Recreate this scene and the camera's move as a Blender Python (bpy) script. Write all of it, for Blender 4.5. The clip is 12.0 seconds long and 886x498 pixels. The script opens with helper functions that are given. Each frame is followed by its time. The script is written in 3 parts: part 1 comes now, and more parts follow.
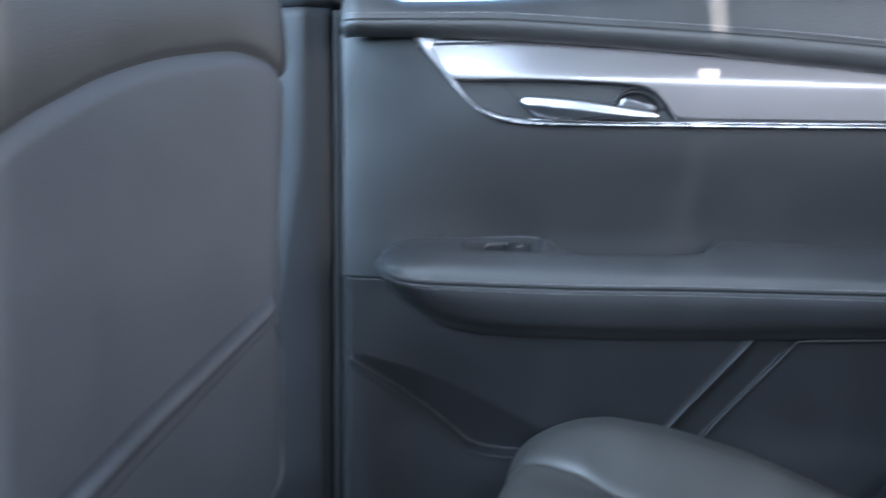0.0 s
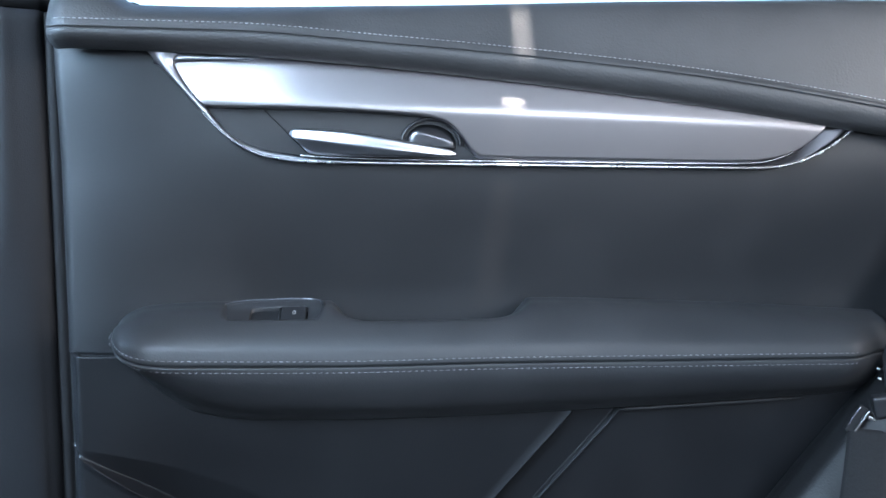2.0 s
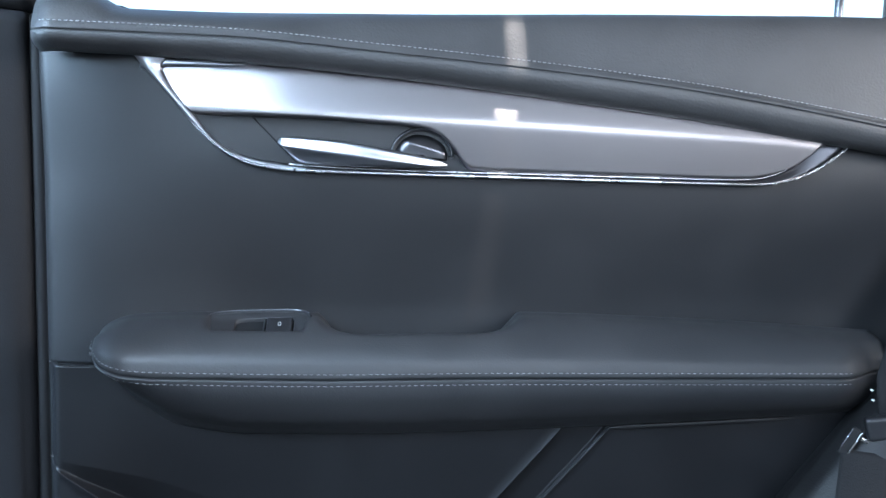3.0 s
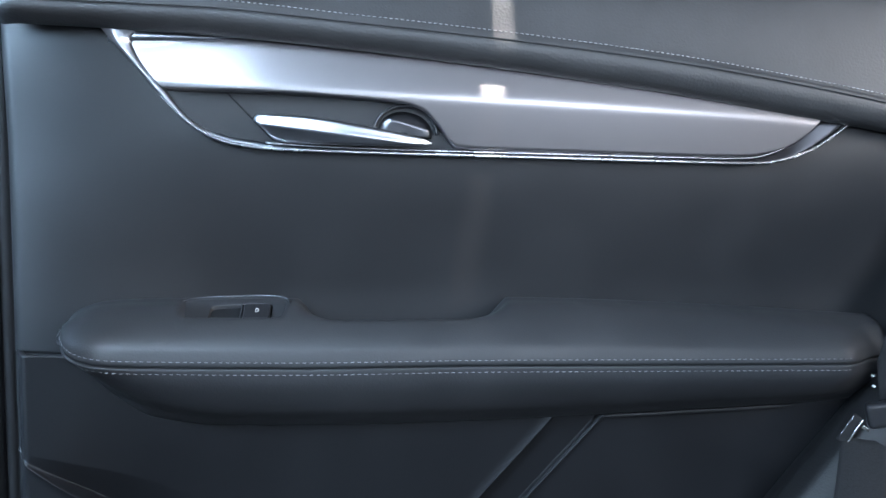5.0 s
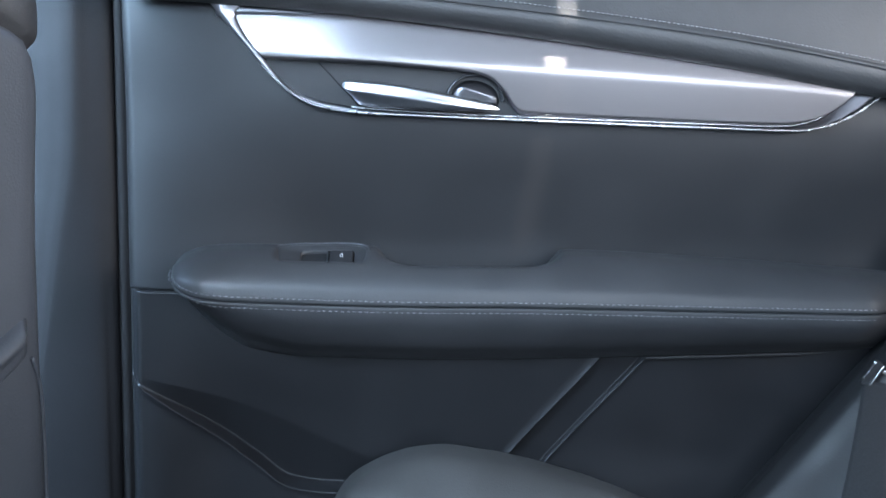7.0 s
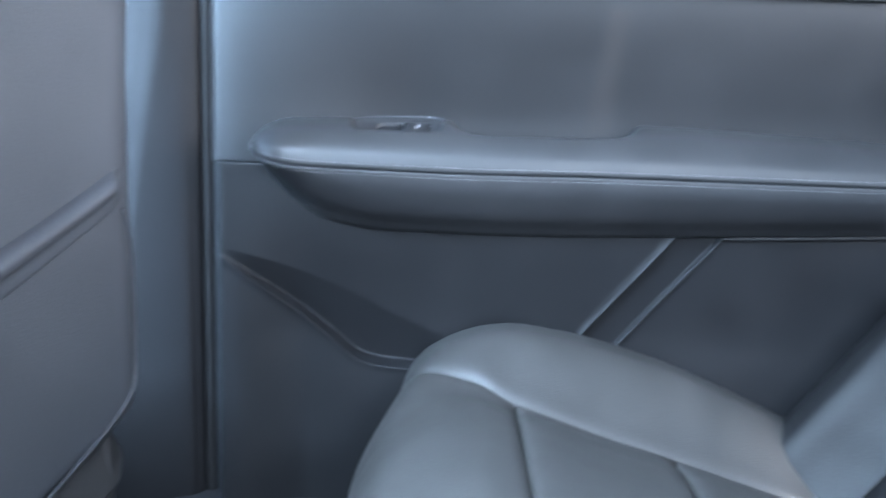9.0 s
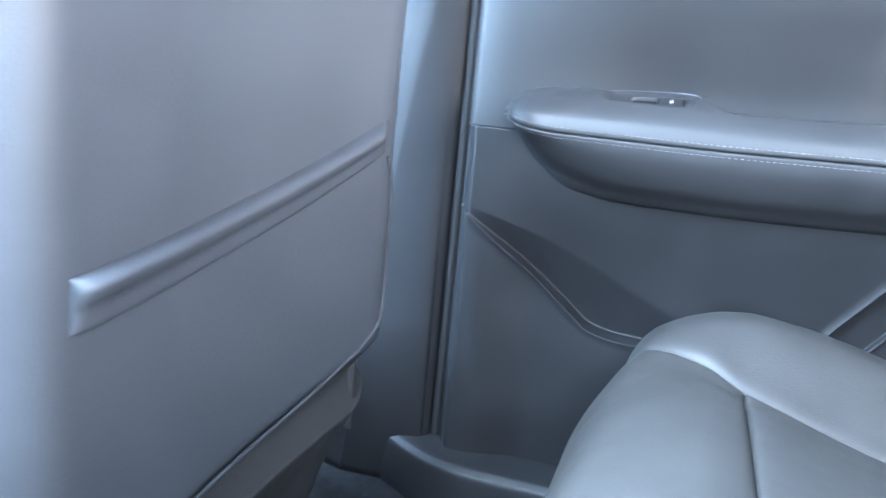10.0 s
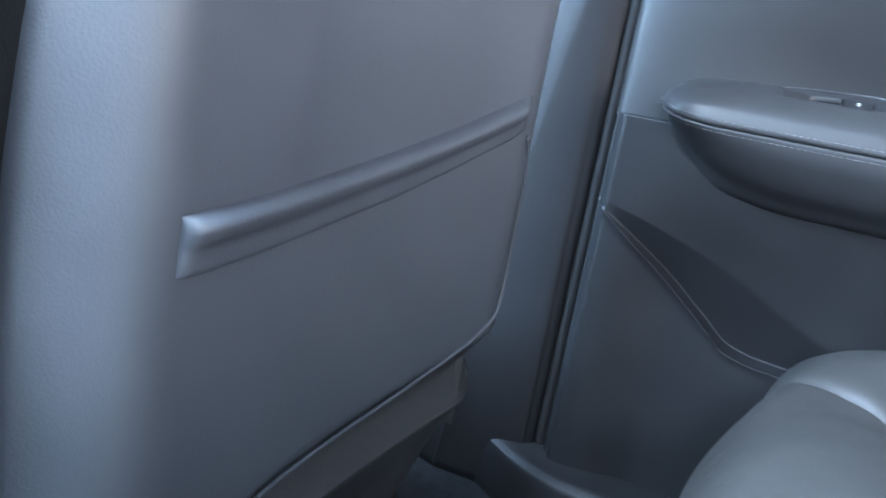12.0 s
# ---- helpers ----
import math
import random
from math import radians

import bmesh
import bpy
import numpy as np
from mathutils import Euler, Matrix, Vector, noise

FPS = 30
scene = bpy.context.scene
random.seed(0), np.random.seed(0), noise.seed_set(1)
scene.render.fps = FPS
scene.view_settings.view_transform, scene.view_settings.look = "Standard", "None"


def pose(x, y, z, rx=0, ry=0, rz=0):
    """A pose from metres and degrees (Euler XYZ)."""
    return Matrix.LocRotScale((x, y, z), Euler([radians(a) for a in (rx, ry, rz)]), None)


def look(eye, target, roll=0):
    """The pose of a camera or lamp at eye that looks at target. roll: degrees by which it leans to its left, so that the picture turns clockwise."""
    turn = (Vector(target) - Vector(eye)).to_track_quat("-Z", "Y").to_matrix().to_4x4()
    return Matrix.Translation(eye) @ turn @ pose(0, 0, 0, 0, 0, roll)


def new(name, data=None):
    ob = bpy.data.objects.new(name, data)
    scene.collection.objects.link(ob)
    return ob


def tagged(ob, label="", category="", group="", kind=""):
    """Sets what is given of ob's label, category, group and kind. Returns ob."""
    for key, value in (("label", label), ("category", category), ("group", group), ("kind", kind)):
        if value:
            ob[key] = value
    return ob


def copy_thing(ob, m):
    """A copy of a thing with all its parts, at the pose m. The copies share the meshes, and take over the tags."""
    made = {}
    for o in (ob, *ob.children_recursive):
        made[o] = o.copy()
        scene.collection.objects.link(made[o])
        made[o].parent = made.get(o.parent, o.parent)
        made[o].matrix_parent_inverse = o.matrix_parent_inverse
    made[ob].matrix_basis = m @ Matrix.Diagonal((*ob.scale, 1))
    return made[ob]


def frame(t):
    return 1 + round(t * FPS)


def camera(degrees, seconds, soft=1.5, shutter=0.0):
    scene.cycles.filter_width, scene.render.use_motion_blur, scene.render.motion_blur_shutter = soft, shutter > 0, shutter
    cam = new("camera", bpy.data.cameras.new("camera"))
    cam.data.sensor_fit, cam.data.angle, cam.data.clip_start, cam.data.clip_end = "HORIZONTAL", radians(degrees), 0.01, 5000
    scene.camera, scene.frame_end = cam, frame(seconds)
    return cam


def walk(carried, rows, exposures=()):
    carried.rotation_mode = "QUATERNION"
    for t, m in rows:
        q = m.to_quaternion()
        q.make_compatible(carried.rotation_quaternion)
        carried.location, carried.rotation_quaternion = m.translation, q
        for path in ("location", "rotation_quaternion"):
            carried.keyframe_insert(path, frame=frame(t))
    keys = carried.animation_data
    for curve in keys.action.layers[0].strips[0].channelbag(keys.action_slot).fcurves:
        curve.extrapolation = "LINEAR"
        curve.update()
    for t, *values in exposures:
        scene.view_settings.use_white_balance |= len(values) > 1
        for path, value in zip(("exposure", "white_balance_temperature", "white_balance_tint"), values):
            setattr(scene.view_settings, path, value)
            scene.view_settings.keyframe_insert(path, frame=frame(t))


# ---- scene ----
cam = camera(57.5, 12.0, shutter=0.5)
PATH = [
    (0, (0.208, -0.94, 0.606), (0.024, 1.037, 0.363), 0.8),
    (0.5, (0.253, -0.869, 0.637), (0.296, 1.118, 0.416), 0.6),
    (1, (0.272, -0.827, 0.653), (0.428, 1.153, 0.42), 0.5),
    (1.5, (0.274, -0.802, 0.645), (0.465, 1.176, 0.417), 0.5),
    (2, (0.276, -0.762, 0.651), (0.469, 1.213, 0.404), 0.9),
    (2.5, (0.281, -0.742, 0.654), (0.473, 1.234, 0.41), 1.5),
    (3, (0.28, -0.749, 0.653), (0.491, 1.228, 0.428), 1.9),
    (5, (0.289, -0.72, 0.639), (0.522, 1.252, 0.401), 1.7),
    (5.5, (0.284, -0.725, 0.656), (0.497, 1.244, 0.374), 2.1),
    (6, (0.265, -0.748, 0.65), (0.458, 1.223, 0.374), 2.3),
    (6.5, (0.255, -0.78, 0.653), (0.416, 1.189, 0.344), 2.3),
    (7, (0.249, -0.805, 0.636), (0.403, 1.163, 0.315), 2.4),
    (7.2, (0.25, -0.815, 0.625), (0.405, 1.155, 0.316), 2.4),
    (8.8, (0.243, -0.826, 0.548), (0.34, 1.13, 0.215), 2.4),
    (9, (0.244, -0.827, 0.533), (0.238, 1.136, 0.149), 2.4),
    (9.5, (0.249, -0.822, 0.503), (-0.124, 1.103, 0.111), 3.0),
    (10, (0.244, -0.859, 0.496), (-0.322, 1.016, 0.091), 5.4),
    (10.5, (0.232, -0.882, 0.472), (-0.403, 0.973, 0.08), 8.5),
    (11, (0.227, -0.887, 0.459), (-0.443, 0.954, 0.054), 10.2),
    (11.5, (0.227, -0.862, 0.466), (-0.486, 0.961, 0.052), 10.2),
    (12, (0.207, -0.811, 0.462), (-0.599, 0.969, 0.036), 10.4),
]
# the clip's camera brightens and turns bluer towards the end
EXPOSURES = [(0, 2.12, 6000, 10), (0.5, 2.14, 6035, 10), (1.0, 1.84, 6035, 10), (1.5, 1.97, 6035, 10), (2.5, 1.99, 6035, 10), (5.0, 1.84, 6035, 10), (6.0, 1.88, 6035, 10), (6.5, 1.98, 6020, 10), (7.0, 2.12, 6010, 10), (8.8, 2.77, 5950, 10), (9.0, 3.02, 5850, 10), (9.5, 3.72, 5835, 10), (10.0, 3.62, 5835, 10), (10.5, 3.42, 5900, 10), (11.0, 2.82, 5870, 10), (11.5, 2.62, 5860, 10), (12.0, 2.84, 5860, 10)]
walk(cam, [(t, look(eye, target, roll)) for t, eye, target, roll in PATH], EXPOSURES)

# ---- world, sun, exposure ----
world = bpy.data.worlds.new("sky")
scene.world = world
world.use_nodes = True
wn = world.node_tree
sky = wn.nodes.new("ShaderNodeTexSky")
sky.sky_type = "NISHITA"
sky.sun_disc = False
sky.sun_elevation, sky.sun_rotation = radians(49), radians(166)
wn.links.new(sky.outputs[0], wn.nodes["Background"].inputs[0])
wn.nodes["Background"].inputs[1].default_value = 0.15
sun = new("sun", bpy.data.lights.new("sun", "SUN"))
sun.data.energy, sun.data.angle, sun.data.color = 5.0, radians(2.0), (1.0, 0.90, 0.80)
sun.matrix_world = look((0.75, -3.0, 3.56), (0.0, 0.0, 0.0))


def window_light(name, eye, target, wide, high, watts, color):
    """Sky light that enters through one opening of the cabin."""
    lamp = new(name, bpy.data.lights.new(name, "AREA"))
    lamp.data.shape, lamp.data.size, lamp.data.size_y = "RECTANGLE", wide, high
    lamp.data.energy, lamp.data.color = watts, color
    lamp.matrix_world = look(eye, target)
    return lamp


window_light("roof_window_light", (-0.40, -0.72, 1.165), (-0.40, -0.72, 0.0), 0.56, 0.85, 30.0, (0.63, 0.82, 1.0))
window_light("windscreen_light", (-1.25, -0.70, 0.99), (0.2, -0.4, 0.62), 1.2, 0.34, 14.0, (0.52, 0.76, 1.0))
window_light("far_window_light", (0.62, -1.49, 0.87), (0.35, -0.30, 0.5), 1.10, 0.50, 6.0, (0.78, 0.88, 1.0))
window_light("tailgate_light", (1.95, -0.72, 0.98), (0.2, -0.5, 0.62), 1.1, 0.32, 9.0, (1.0, 0.93, 0.88))

window_light("far_front_window_light", (-0.62, -1.49, 0.97), (0.0, 0.0, 0.62), 0.95, 0.36, 5.0, (0.62, 0.81, 1.0))

# ---- materials ----
def material(name, color, rough, metal=0.0, grain=0.0, size=0.001, mottle=0.15, mottle_size=0.05, spec=0.5, stretch=None, coat=0.0, kind="voronoi", rough_var=0.08):
    """A surface with colour mottling at one scale and fine relief at another."""
    m = bpy.data.materials.new(name)
    m.use_nodes = True
    nt = m.node_tree
    b = nt.nodes["Principled BSDF"]
    b.inputs["Metallic"].default_value = metal
    b.inputs["Specular IOR Level"].default_value = spec
    b.inputs["Coat Weight"].default_value = coat
    co = nt.nodes.new("ShaderNodeTexCoord")
    mp = nt.nodes.new("ShaderNodeMapping")
    nt.links.new(co.outputs["Object"], mp.inputs[0])
    if stretch:
        mp.inputs["Scale"].default_value = stretch
    blot = nt.nodes.new("ShaderNodeTexNoise")
    blot.inputs["Scale"].default_value = 1 / mottle_size
    blot.inputs["Detail"].default_value = 6
    blot.inputs["Roughness"].default_value = 0.65
    nt.links.new(co.outputs["Object"], blot.inputs["Vector"])
    ramp = nt.nodes.new("ShaderNodeMapRange")
    ramp.inputs[1].default_value, ramp.inputs[2].default_value = 0.3, 0.7
    ramp.inputs[3].default_value, ramp.inputs[4].default_value = 1 - mottle, 1 + mottle
    nt.links.new(blot.outputs[0], ramp.inputs[0])
    tone = nt.nodes.new("ShaderNodeVectorMath")
    tone.operation = "SCALE"
    tone.inputs[0].default_value = color
    nt.links.new(ramp.outputs[0], tone.inputs["Scale"])
    nt.links.new(tone.outputs[0], b.inputs["Base Color"])
    rr = nt.nodes.new("ShaderNodeMapRange")
    rr.inputs[1].default_value, rr.inputs[2].default_value = 0.3, 0.7
    rr.inputs[3].default_value, rr.inputs[4].default_value = rough - rough_var, rough + rough_var
    nt.links.new(blot.outputs[0], rr.inputs[0])
    nt.links.new(rr.outputs[0], b.inputs["Roughness"])
    if grain:
        if kind == "voronoi":
            tex = nt.nodes.new("ShaderNodeTexVoronoi")
            tex.feature = "SMOOTH_F1"
        else:
            tex = nt.nodes.new("ShaderNodeTexNoise")
            tex.inputs["Detail"].default_value = 3
        tex.inputs["Scale"].default_value = 1 / size
        nt.links.new(mp.outputs[0], tex.inputs["Vector"])
        bump = nt.nodes.new("ShaderNodeBump")
        bump.inputs["Strength"].default_value = grain
        bump.inputs["Distance"].default_value = size * 0.3
        nt.links.new(tex.outputs[0], bump.inputs["Height"])
        nt.links.new(bump.outputs[0], b.inputs["Normal"])
    return m


LEATHER = material("black_leather", (0.050, 0.049, 0.050), 0.48, grain=0.4, size=0.0020, mottle=0.12, mottle_size=0.07)
ARM_LEATHER = material("black_armrest_leather", (0.034, 0.034, 0.036), 0.48, grain=0.2, size=0.0016, mottle=0.12, mottle_size=0.07)
VINYL = material("soft_black_vinyl", (0.018, 0.018, 0.0195), 0.52, grain=0.12, size=0.0012, mottle=0.10, mottle_size=0.09)
PLASTIC = material("hard_black_plastic", (0.026, 0.026, 0.028), 0.5, grain=0.2, size=0.0009, mottle=0.12, mottle_size=0.06)
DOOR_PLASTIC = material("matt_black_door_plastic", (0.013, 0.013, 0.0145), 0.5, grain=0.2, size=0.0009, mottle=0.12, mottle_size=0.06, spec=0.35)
SMOOTH = material("smooth_black_plastic", (0.02, 0.02, 0.022), 0.30, mottle=0.06, mottle_size=0.03, rough_var=0.02)
PIVOT = material("grey_satin_pivot", (0.15, 0.15, 0.16), 0.3, metal=1.0, mottle=0.02, rough_var=0.02)
SEAT_LEATHER = material("grey_black_seat_leather", (0.050, 0.0475, 0.046), 0.5, grain=0.3, size=0.0016, mottle=0.1, mottle_size=0.06)
BACK_VINYL = material("seat_back_vinyl", (0.064, 0.069, 0.079), 0.5, grain=0.3, size=0.0020, mottle=0.08, mottle_size=0.08)
# black leather again, darkened so its colour carries the shade on the backrest
SHADED_LEATHER = material("shaded_black_leather", (0.011, 0.011, 0.012), 0.56, grain=0.3, size=0.0018, mottle=0.12, mottle_size=0.05, spec=0.28)
PILLAR_PLASTIC = material("matt_pillar_plastic", (0.010, 0.010, 0.0115), 0.68, grain=0.35, size=0.0011, mottle=0.14, mottle_size=0.05, spec=0.3)
RUBBER = material("black_rubber_seal", (0.014, 0.014, 0.015), 0.75, grain=0.1, size=0.001, spec=0.25)
BRUSHED = material("brushed_satin_aluminium", (0.34, 0.318, 0.322), 0.37, metal=1.0, mottle=0.02, mottle_size=0.15, rough_var=0.0)
CHROME = material("satin_chrome", (0.78, 0.78, 0.80), 0.16, metal=1.0, mottle=0.03, rough_var=0.03)
STRIP = material("bright_satin_strip", (0.86, 0.86, 0.88), 0.27, metal=1.0, mottle=0.02, rough_var=0.02)
SATIN = material("satin_silver", (0.46, 0.46, 0.48), 0.30, metal=1.0, mottle=0.02, rough_var=0.02)
GUNMETAL = material("dark_satin_metal", (0.11, 0.11, 0.12), 0.32, metal=1.0, mottle=0.05)
PALE_THREAD = material("pale_grey_thread", (0.45, 0.45, 0.46), 0.7, grain=0.3, size=0.0006)
THREAD = material("grey_thread", (0.30, 0.30, 0.31), 0.7, grain=0.3, size=0.0006)
WEBBING = material("woven_black_webbing", (0.013, 0.013, 0.014), 0.85, spec=0.25, mottle=0.4, mottle_size=0.0018, grain=0.8, size=0.0014, stretch=(1, 1, 0.35), kind="noise")
CARPET = material("charcoal_carpet", (0.05, 0.05, 0.053), 0.95, grain=1.0, size=0.0022, kind="noise", mottle=0.35, mottle_size=0.012, spec=0.2)
HEADLINER = material("black_headliner", (0.06, 0.06, 0.06), 0.95, grain=0.3, size=0.001, kind="noise", spec=0.1)
STEEL = material("polished_steel", (0.75, 0.74, 0.72), 0.18, metal=1.0, mottle=0.05)
PAINT = material("dark_car_paint", (0.05, 0.05, 0.055), 0.25, coat=0.6)
CONCRETE = material("sunlit_concrete", (0.30, 0.28, 0.26), 0.9, grain=0.6, size=0.02, kind="noise", mottle=0.2, mottle_size=0.8)


def glass(name, tint):
    """A clear or tinted pane with a faint mirror shine."""
    m = bpy.data.materials.new(name)
    m.use_nodes = True
    nt = m.node_tree
    nt.nodes.remove(nt.nodes["Principled BSDF"])
    clear, shine, mix = (nt.nodes.new(k) for k in ("ShaderNodeBsdfTransparent", "ShaderNodeBsdfGlossy", "ShaderNodeMixShader"))
    clear.inputs[0].default_value = (*tint, 1)
    shine.inputs["Roughness"].default_value = 0.02
    mix.inputs[0].default_value = 0.05
    nt.links.new(clear.outputs[0], mix.inputs[1])
    nt.links.new(shine.outputs[0], mix.inputs[2])
    nt.links.new(mix.outputs[0], nt.nodes["Material Output"].inputs[0])
    return m


GLASS = glass("clear_window_glass", (0.90, 0.94, 0.92))
SUN_BLOCK_GLASS = glass("sun_block_glass", (0.10, 0.11, 0.11))
MARK = material("white_print", (0.7, 0.7, 0.7), 0.5)


# ---- building helpers ----
def part(name, bm, mat, parent=None, label="", thick=0.0, smooth=True, bevel=0.0):
    """Link a bmesh as one mesh object under a thing or a part."""
    me = bpy.data.meshes.new(name)
    bm.to_mesh(me)
    bm.free()
    me.materials.append(mat)
    if smooth:
        me.shade_smooth()
    ob = new(name, me)
    ob.parent = parent
    if thick:
        so = ob.modifiers.new("thickness", "SOLIDIFY")
        so.thickness, so.offset = thick, -1.0
    if bevel:
        be = ob.modifiers.new("edge", "BEVEL")
        be.width, be.segments, be.limit_method, be.angle_limit = bevel, 3, "ANGLE", radians(35)
    if label:
        tagged(ob, label)
    return ob


def thing(name, label, category, at=(0, 0, 0), kind="", group=""):
    return tagged(new(name), label, category, group, kind) if at == (0, 0, 0) else place(tagged(new(name), label, category, group, kind), at)


def place(ob, at):
    ob.location = at
    return ob


def curve_of(*keys):
    """A smooth function through (x, value) keys."""
    xs = np.array([k[0] for k in keys], float)
    vs = np.array([k[1] for k in keys], float)
    slope = np.diff(vs) / np.diff(xs)
    tang = np.r_[slope[0], np.where(slope[1:] * slope[:-1] > 0, 2 * slope[1:] * slope[:-1] / (slope[1:] + slope[:-1] + 1e-12), 0.0), slope[-1]]

    def f(x):
        x = min(max(x, xs[0]), xs[-1])
        i = min(int(np.searchsorted(xs, x, "right")) - 1, len(xs) - 2)
        h = xs[i + 1] - xs[i]
        u = (x - xs[i]) / h
        return ((1 + 2 * u) * (1 - u) ** 2 * vs[i] + u * (1 - u) ** 2 * h * tang[i] + u * u * (3 - 2 * u) * vs[i + 1] + u * u * (u - 1) * h * tang[i + 1])
    return f


def step(a, b, x):
    u = min(max((x - a) / (b - a), 0.0), 1.0)
    return u * u * (3 - 2 * u)


def smooth_line(points, n):
    """n points along a Catmull-Rom line through the given ones, evenly by index."""
    pts = [Vector(p) for p in points]
    pts = [2 * pts[0] - pts[1]] + pts + [2 * pts[-1] - pts[-2]]
    out = []
    for k in range(n):
        u = k / (n - 1) * (len(pts) - 3)
        i = min(int(u), len(pts) - 4)
        u -= i
        a, b, c, d = pts[i:i + 4]
        out.append(0.5 * (2 * b + (c - a) * u + (2 * a - 5 * b + 4 * c - d) * u * u + (3 * b - 3 * c + d - a) * u ** 3))
    return out


def sheet(rows, facing):
    """A bmesh sheet over rows of points, its faces turned towards the way given."""
    bm = bmesh.new()
    vs = [[bm.verts.new(p) for p in row] for row in rows]
    for a, b in zip(vs, vs[1:]):
        for i in range(len(a) - 1):
            try:
                bm.faces.new((a[i], a[i + 1], b[i + 1], b[i]))
            except ValueError:
                pass
    bm.normal_update()
    total = Vector()
    for f in bm.faces:
        total += f.normal * f.calc_area()
    if total.dot(Vector(facing)) < 0:
        bmesh.ops.reverse_faces(bm, faces=bm.faces[:])
    return bm


def tube(points, radius, sides=8, flat=1.0, axis=Vector((0, 1, 0))):
    """A rod along a line; flat squeezes it along the axis."""
    pts = [Vector(p) for p in points]
    rows = []
    for i, p in enumerate(pts):
        d = (pts[min(i + 1, len(pts) - 1)] - pts[max(i - 1, 0)]).normalized()
        u = (axis - d * axis.dot(d)).normalized()
        w = d.cross(u)
        r = radius(i / (len(pts) - 1)) if callable(radius) else radius
        rows.append([p + r * (flat * math.cos(a) * u + math.sin(a) * w) for a in (2 * math.pi * k / sides for k in range(sides + 1))])
    bm = bmesh.new()
    vs = [[bm.verts.new(q) for q in row[:-1]] for row in rows]
    for a, b in zip(vs, vs[1:]):
        for k in range(sides):
            bm.faces.new((a[k], a[(k + 1) % sides], b[(k + 1) % sides], b[k]))
    bm.faces.new(vs[0][::-1])
    bm.faces.new(vs[-1])
    bmesh.ops.recalc_face_normals(bm, faces=bm.faces[:])
    return bm


def box(lo, hi, bevel=0.0, seg=2):
    bm = bmesh.new()
    bmesh.ops.create_cube(bm, size=1.0)
    lo, hi = Vector(lo), Vector(hi)
    for v in bm.verts:
        v.co = Vector(((lo[k] + hi[k]) / 2 + v.co[k] * (hi[k] - lo[k]) for k in range(3)))
    if bevel:
        bmesh.ops.bevel(bm, geom=bm.edges[:], offset=bevel, segments=seg, profile=0.7, affect="EDGES")
    return bm


def stitches(points, length, gap, width, out):
    """A row of small raised thread dashes along a line."""
    pts = [Vector(p) for p in points]
    run = np.r_[0, np.cumsum([(b - a).length for a, b in zip(pts, pts[1:])])]
    bm = bmesh.new()
    out = Vector(out).normalized()
    s = 0.002

    def spot(q):
        i = min(int(np.searchsorted(run, q, "right")) - 1, len(pts) - 2)
        return pts[i].lerp(pts[i + 1], (q - run[i]) / max(run[i + 1] - run[i], 1e-9))
    while s + length < run[-1]:
        a, b = spot(s), spot(s + length)
        d = (b - a).normalized()
        w = d.cross(out).normalized() * width / 2
        tilt = w * random.uniform(-0.3, 0.3)
        mid = (a + b) / 2 + out * width * 0.55
        ring = [a - w * 0.6 - tilt, a + w * 0.6 - tilt, b + w * 0.6 + tilt, b - w * 0.6 + tilt]
        low = [bm.verts.new(p - out * width * 0.3) for p in ring]
        top = [bm.verts.new(mid + (p - (a + b) / 2) * 0.7) for p in ring]
        bm.faces.new(top)
        for k in range(4):
            bm.faces.new((low[k], low[(k + 1) % 4], top[(k + 1) % 4], top[k]))
        s += length + gap
    bmesh.ops.recalc_face_normals(bm, faces=bm.faces[:])
    return bm


def span(a, b, n):
    return [a + (b - a) * i / (n - 1) for i in range(n)]


IN = (0, -1, 0)

# ---- the rear door ----
door = thing("rear_car_door", "black leather-trimmed rear car door with brushed metal inlay, closed", "car door")

# lines of the door, by their place along it
pad_top = curve_of((-0.01, 0.783), (0.050, 0.783), (0.074, 0.7745), (0.10, 0.7745), (0.302, 0.781), (0.573, 0.792), (0.78, 0.797), (0.806, 0.795), (0.825, 0.787), (0.85, 0.765), (0.90, 0.74))
pad_stitch = curve_of((-0.01, 0.755), (0.016, 0.755), (0.158, 0.755), (0.297, 0.748), (0.409, 0.741), (0.565, 0.728), (0.692, 0.712), (0.791, 0.697), (0.90, 0.676))
pad_low = curve_of((-0.01, 0.734), (0.089, 0.733), (0.188, 0.730), (0.302, 0.723), (0.41, 0.714), (0.577, 0.697), (0.694, 0.682), (0.793, 0.669), (0.90, 0.652))

rows = []
for x in span(0.004, 0.92, 140):
    zt, zs, zl = pad_top(x), pad_stitch(x), pad_low(x)
    e = 1 - step(0.004, 0.02, x)
    push = 0.012 * e
    line = [(x, 0.058, zt - 0.004), (x, 0.03, zt), (x, 0.0 + push, zt - 0.001), (x, -0.022 + push, zt - 0.008), (x, -0.033 + push, zs + 0.004),
            (x, -0.0355 + push, zs - 0.003), (x, -0.0362 + push, zs - 0.0055), (x, -0.0346 + push, zs - 0.0068), (x, -0.0366 + push, zs - 0.0082), (x, -0.0355 + push, (zs + zl) / 2 - 0.003), (x, -0.028 + push, zl + 0.003), (x, -0.014 + push, zl - 0.001), (x, 0.006, zl + 0.002)]
    rows.append(smooth_line(line, 50))
part("upper_pad", sheet(rows, IN), LEATHER, door, "black grained leather sill pad with grey stitching", thick=0.003)
part("pad_stitching", stitches([(x, -0.0362 + 0.012 * (1 - step(0.004, 0.02, x)), pad_stitch(x) + 0.0005) for x in span(0.012, 0.9, 200)], 0.0026, 0.0020, 0.0009, IN), PALE_THREAD, door, "grey thread", smooth=False)


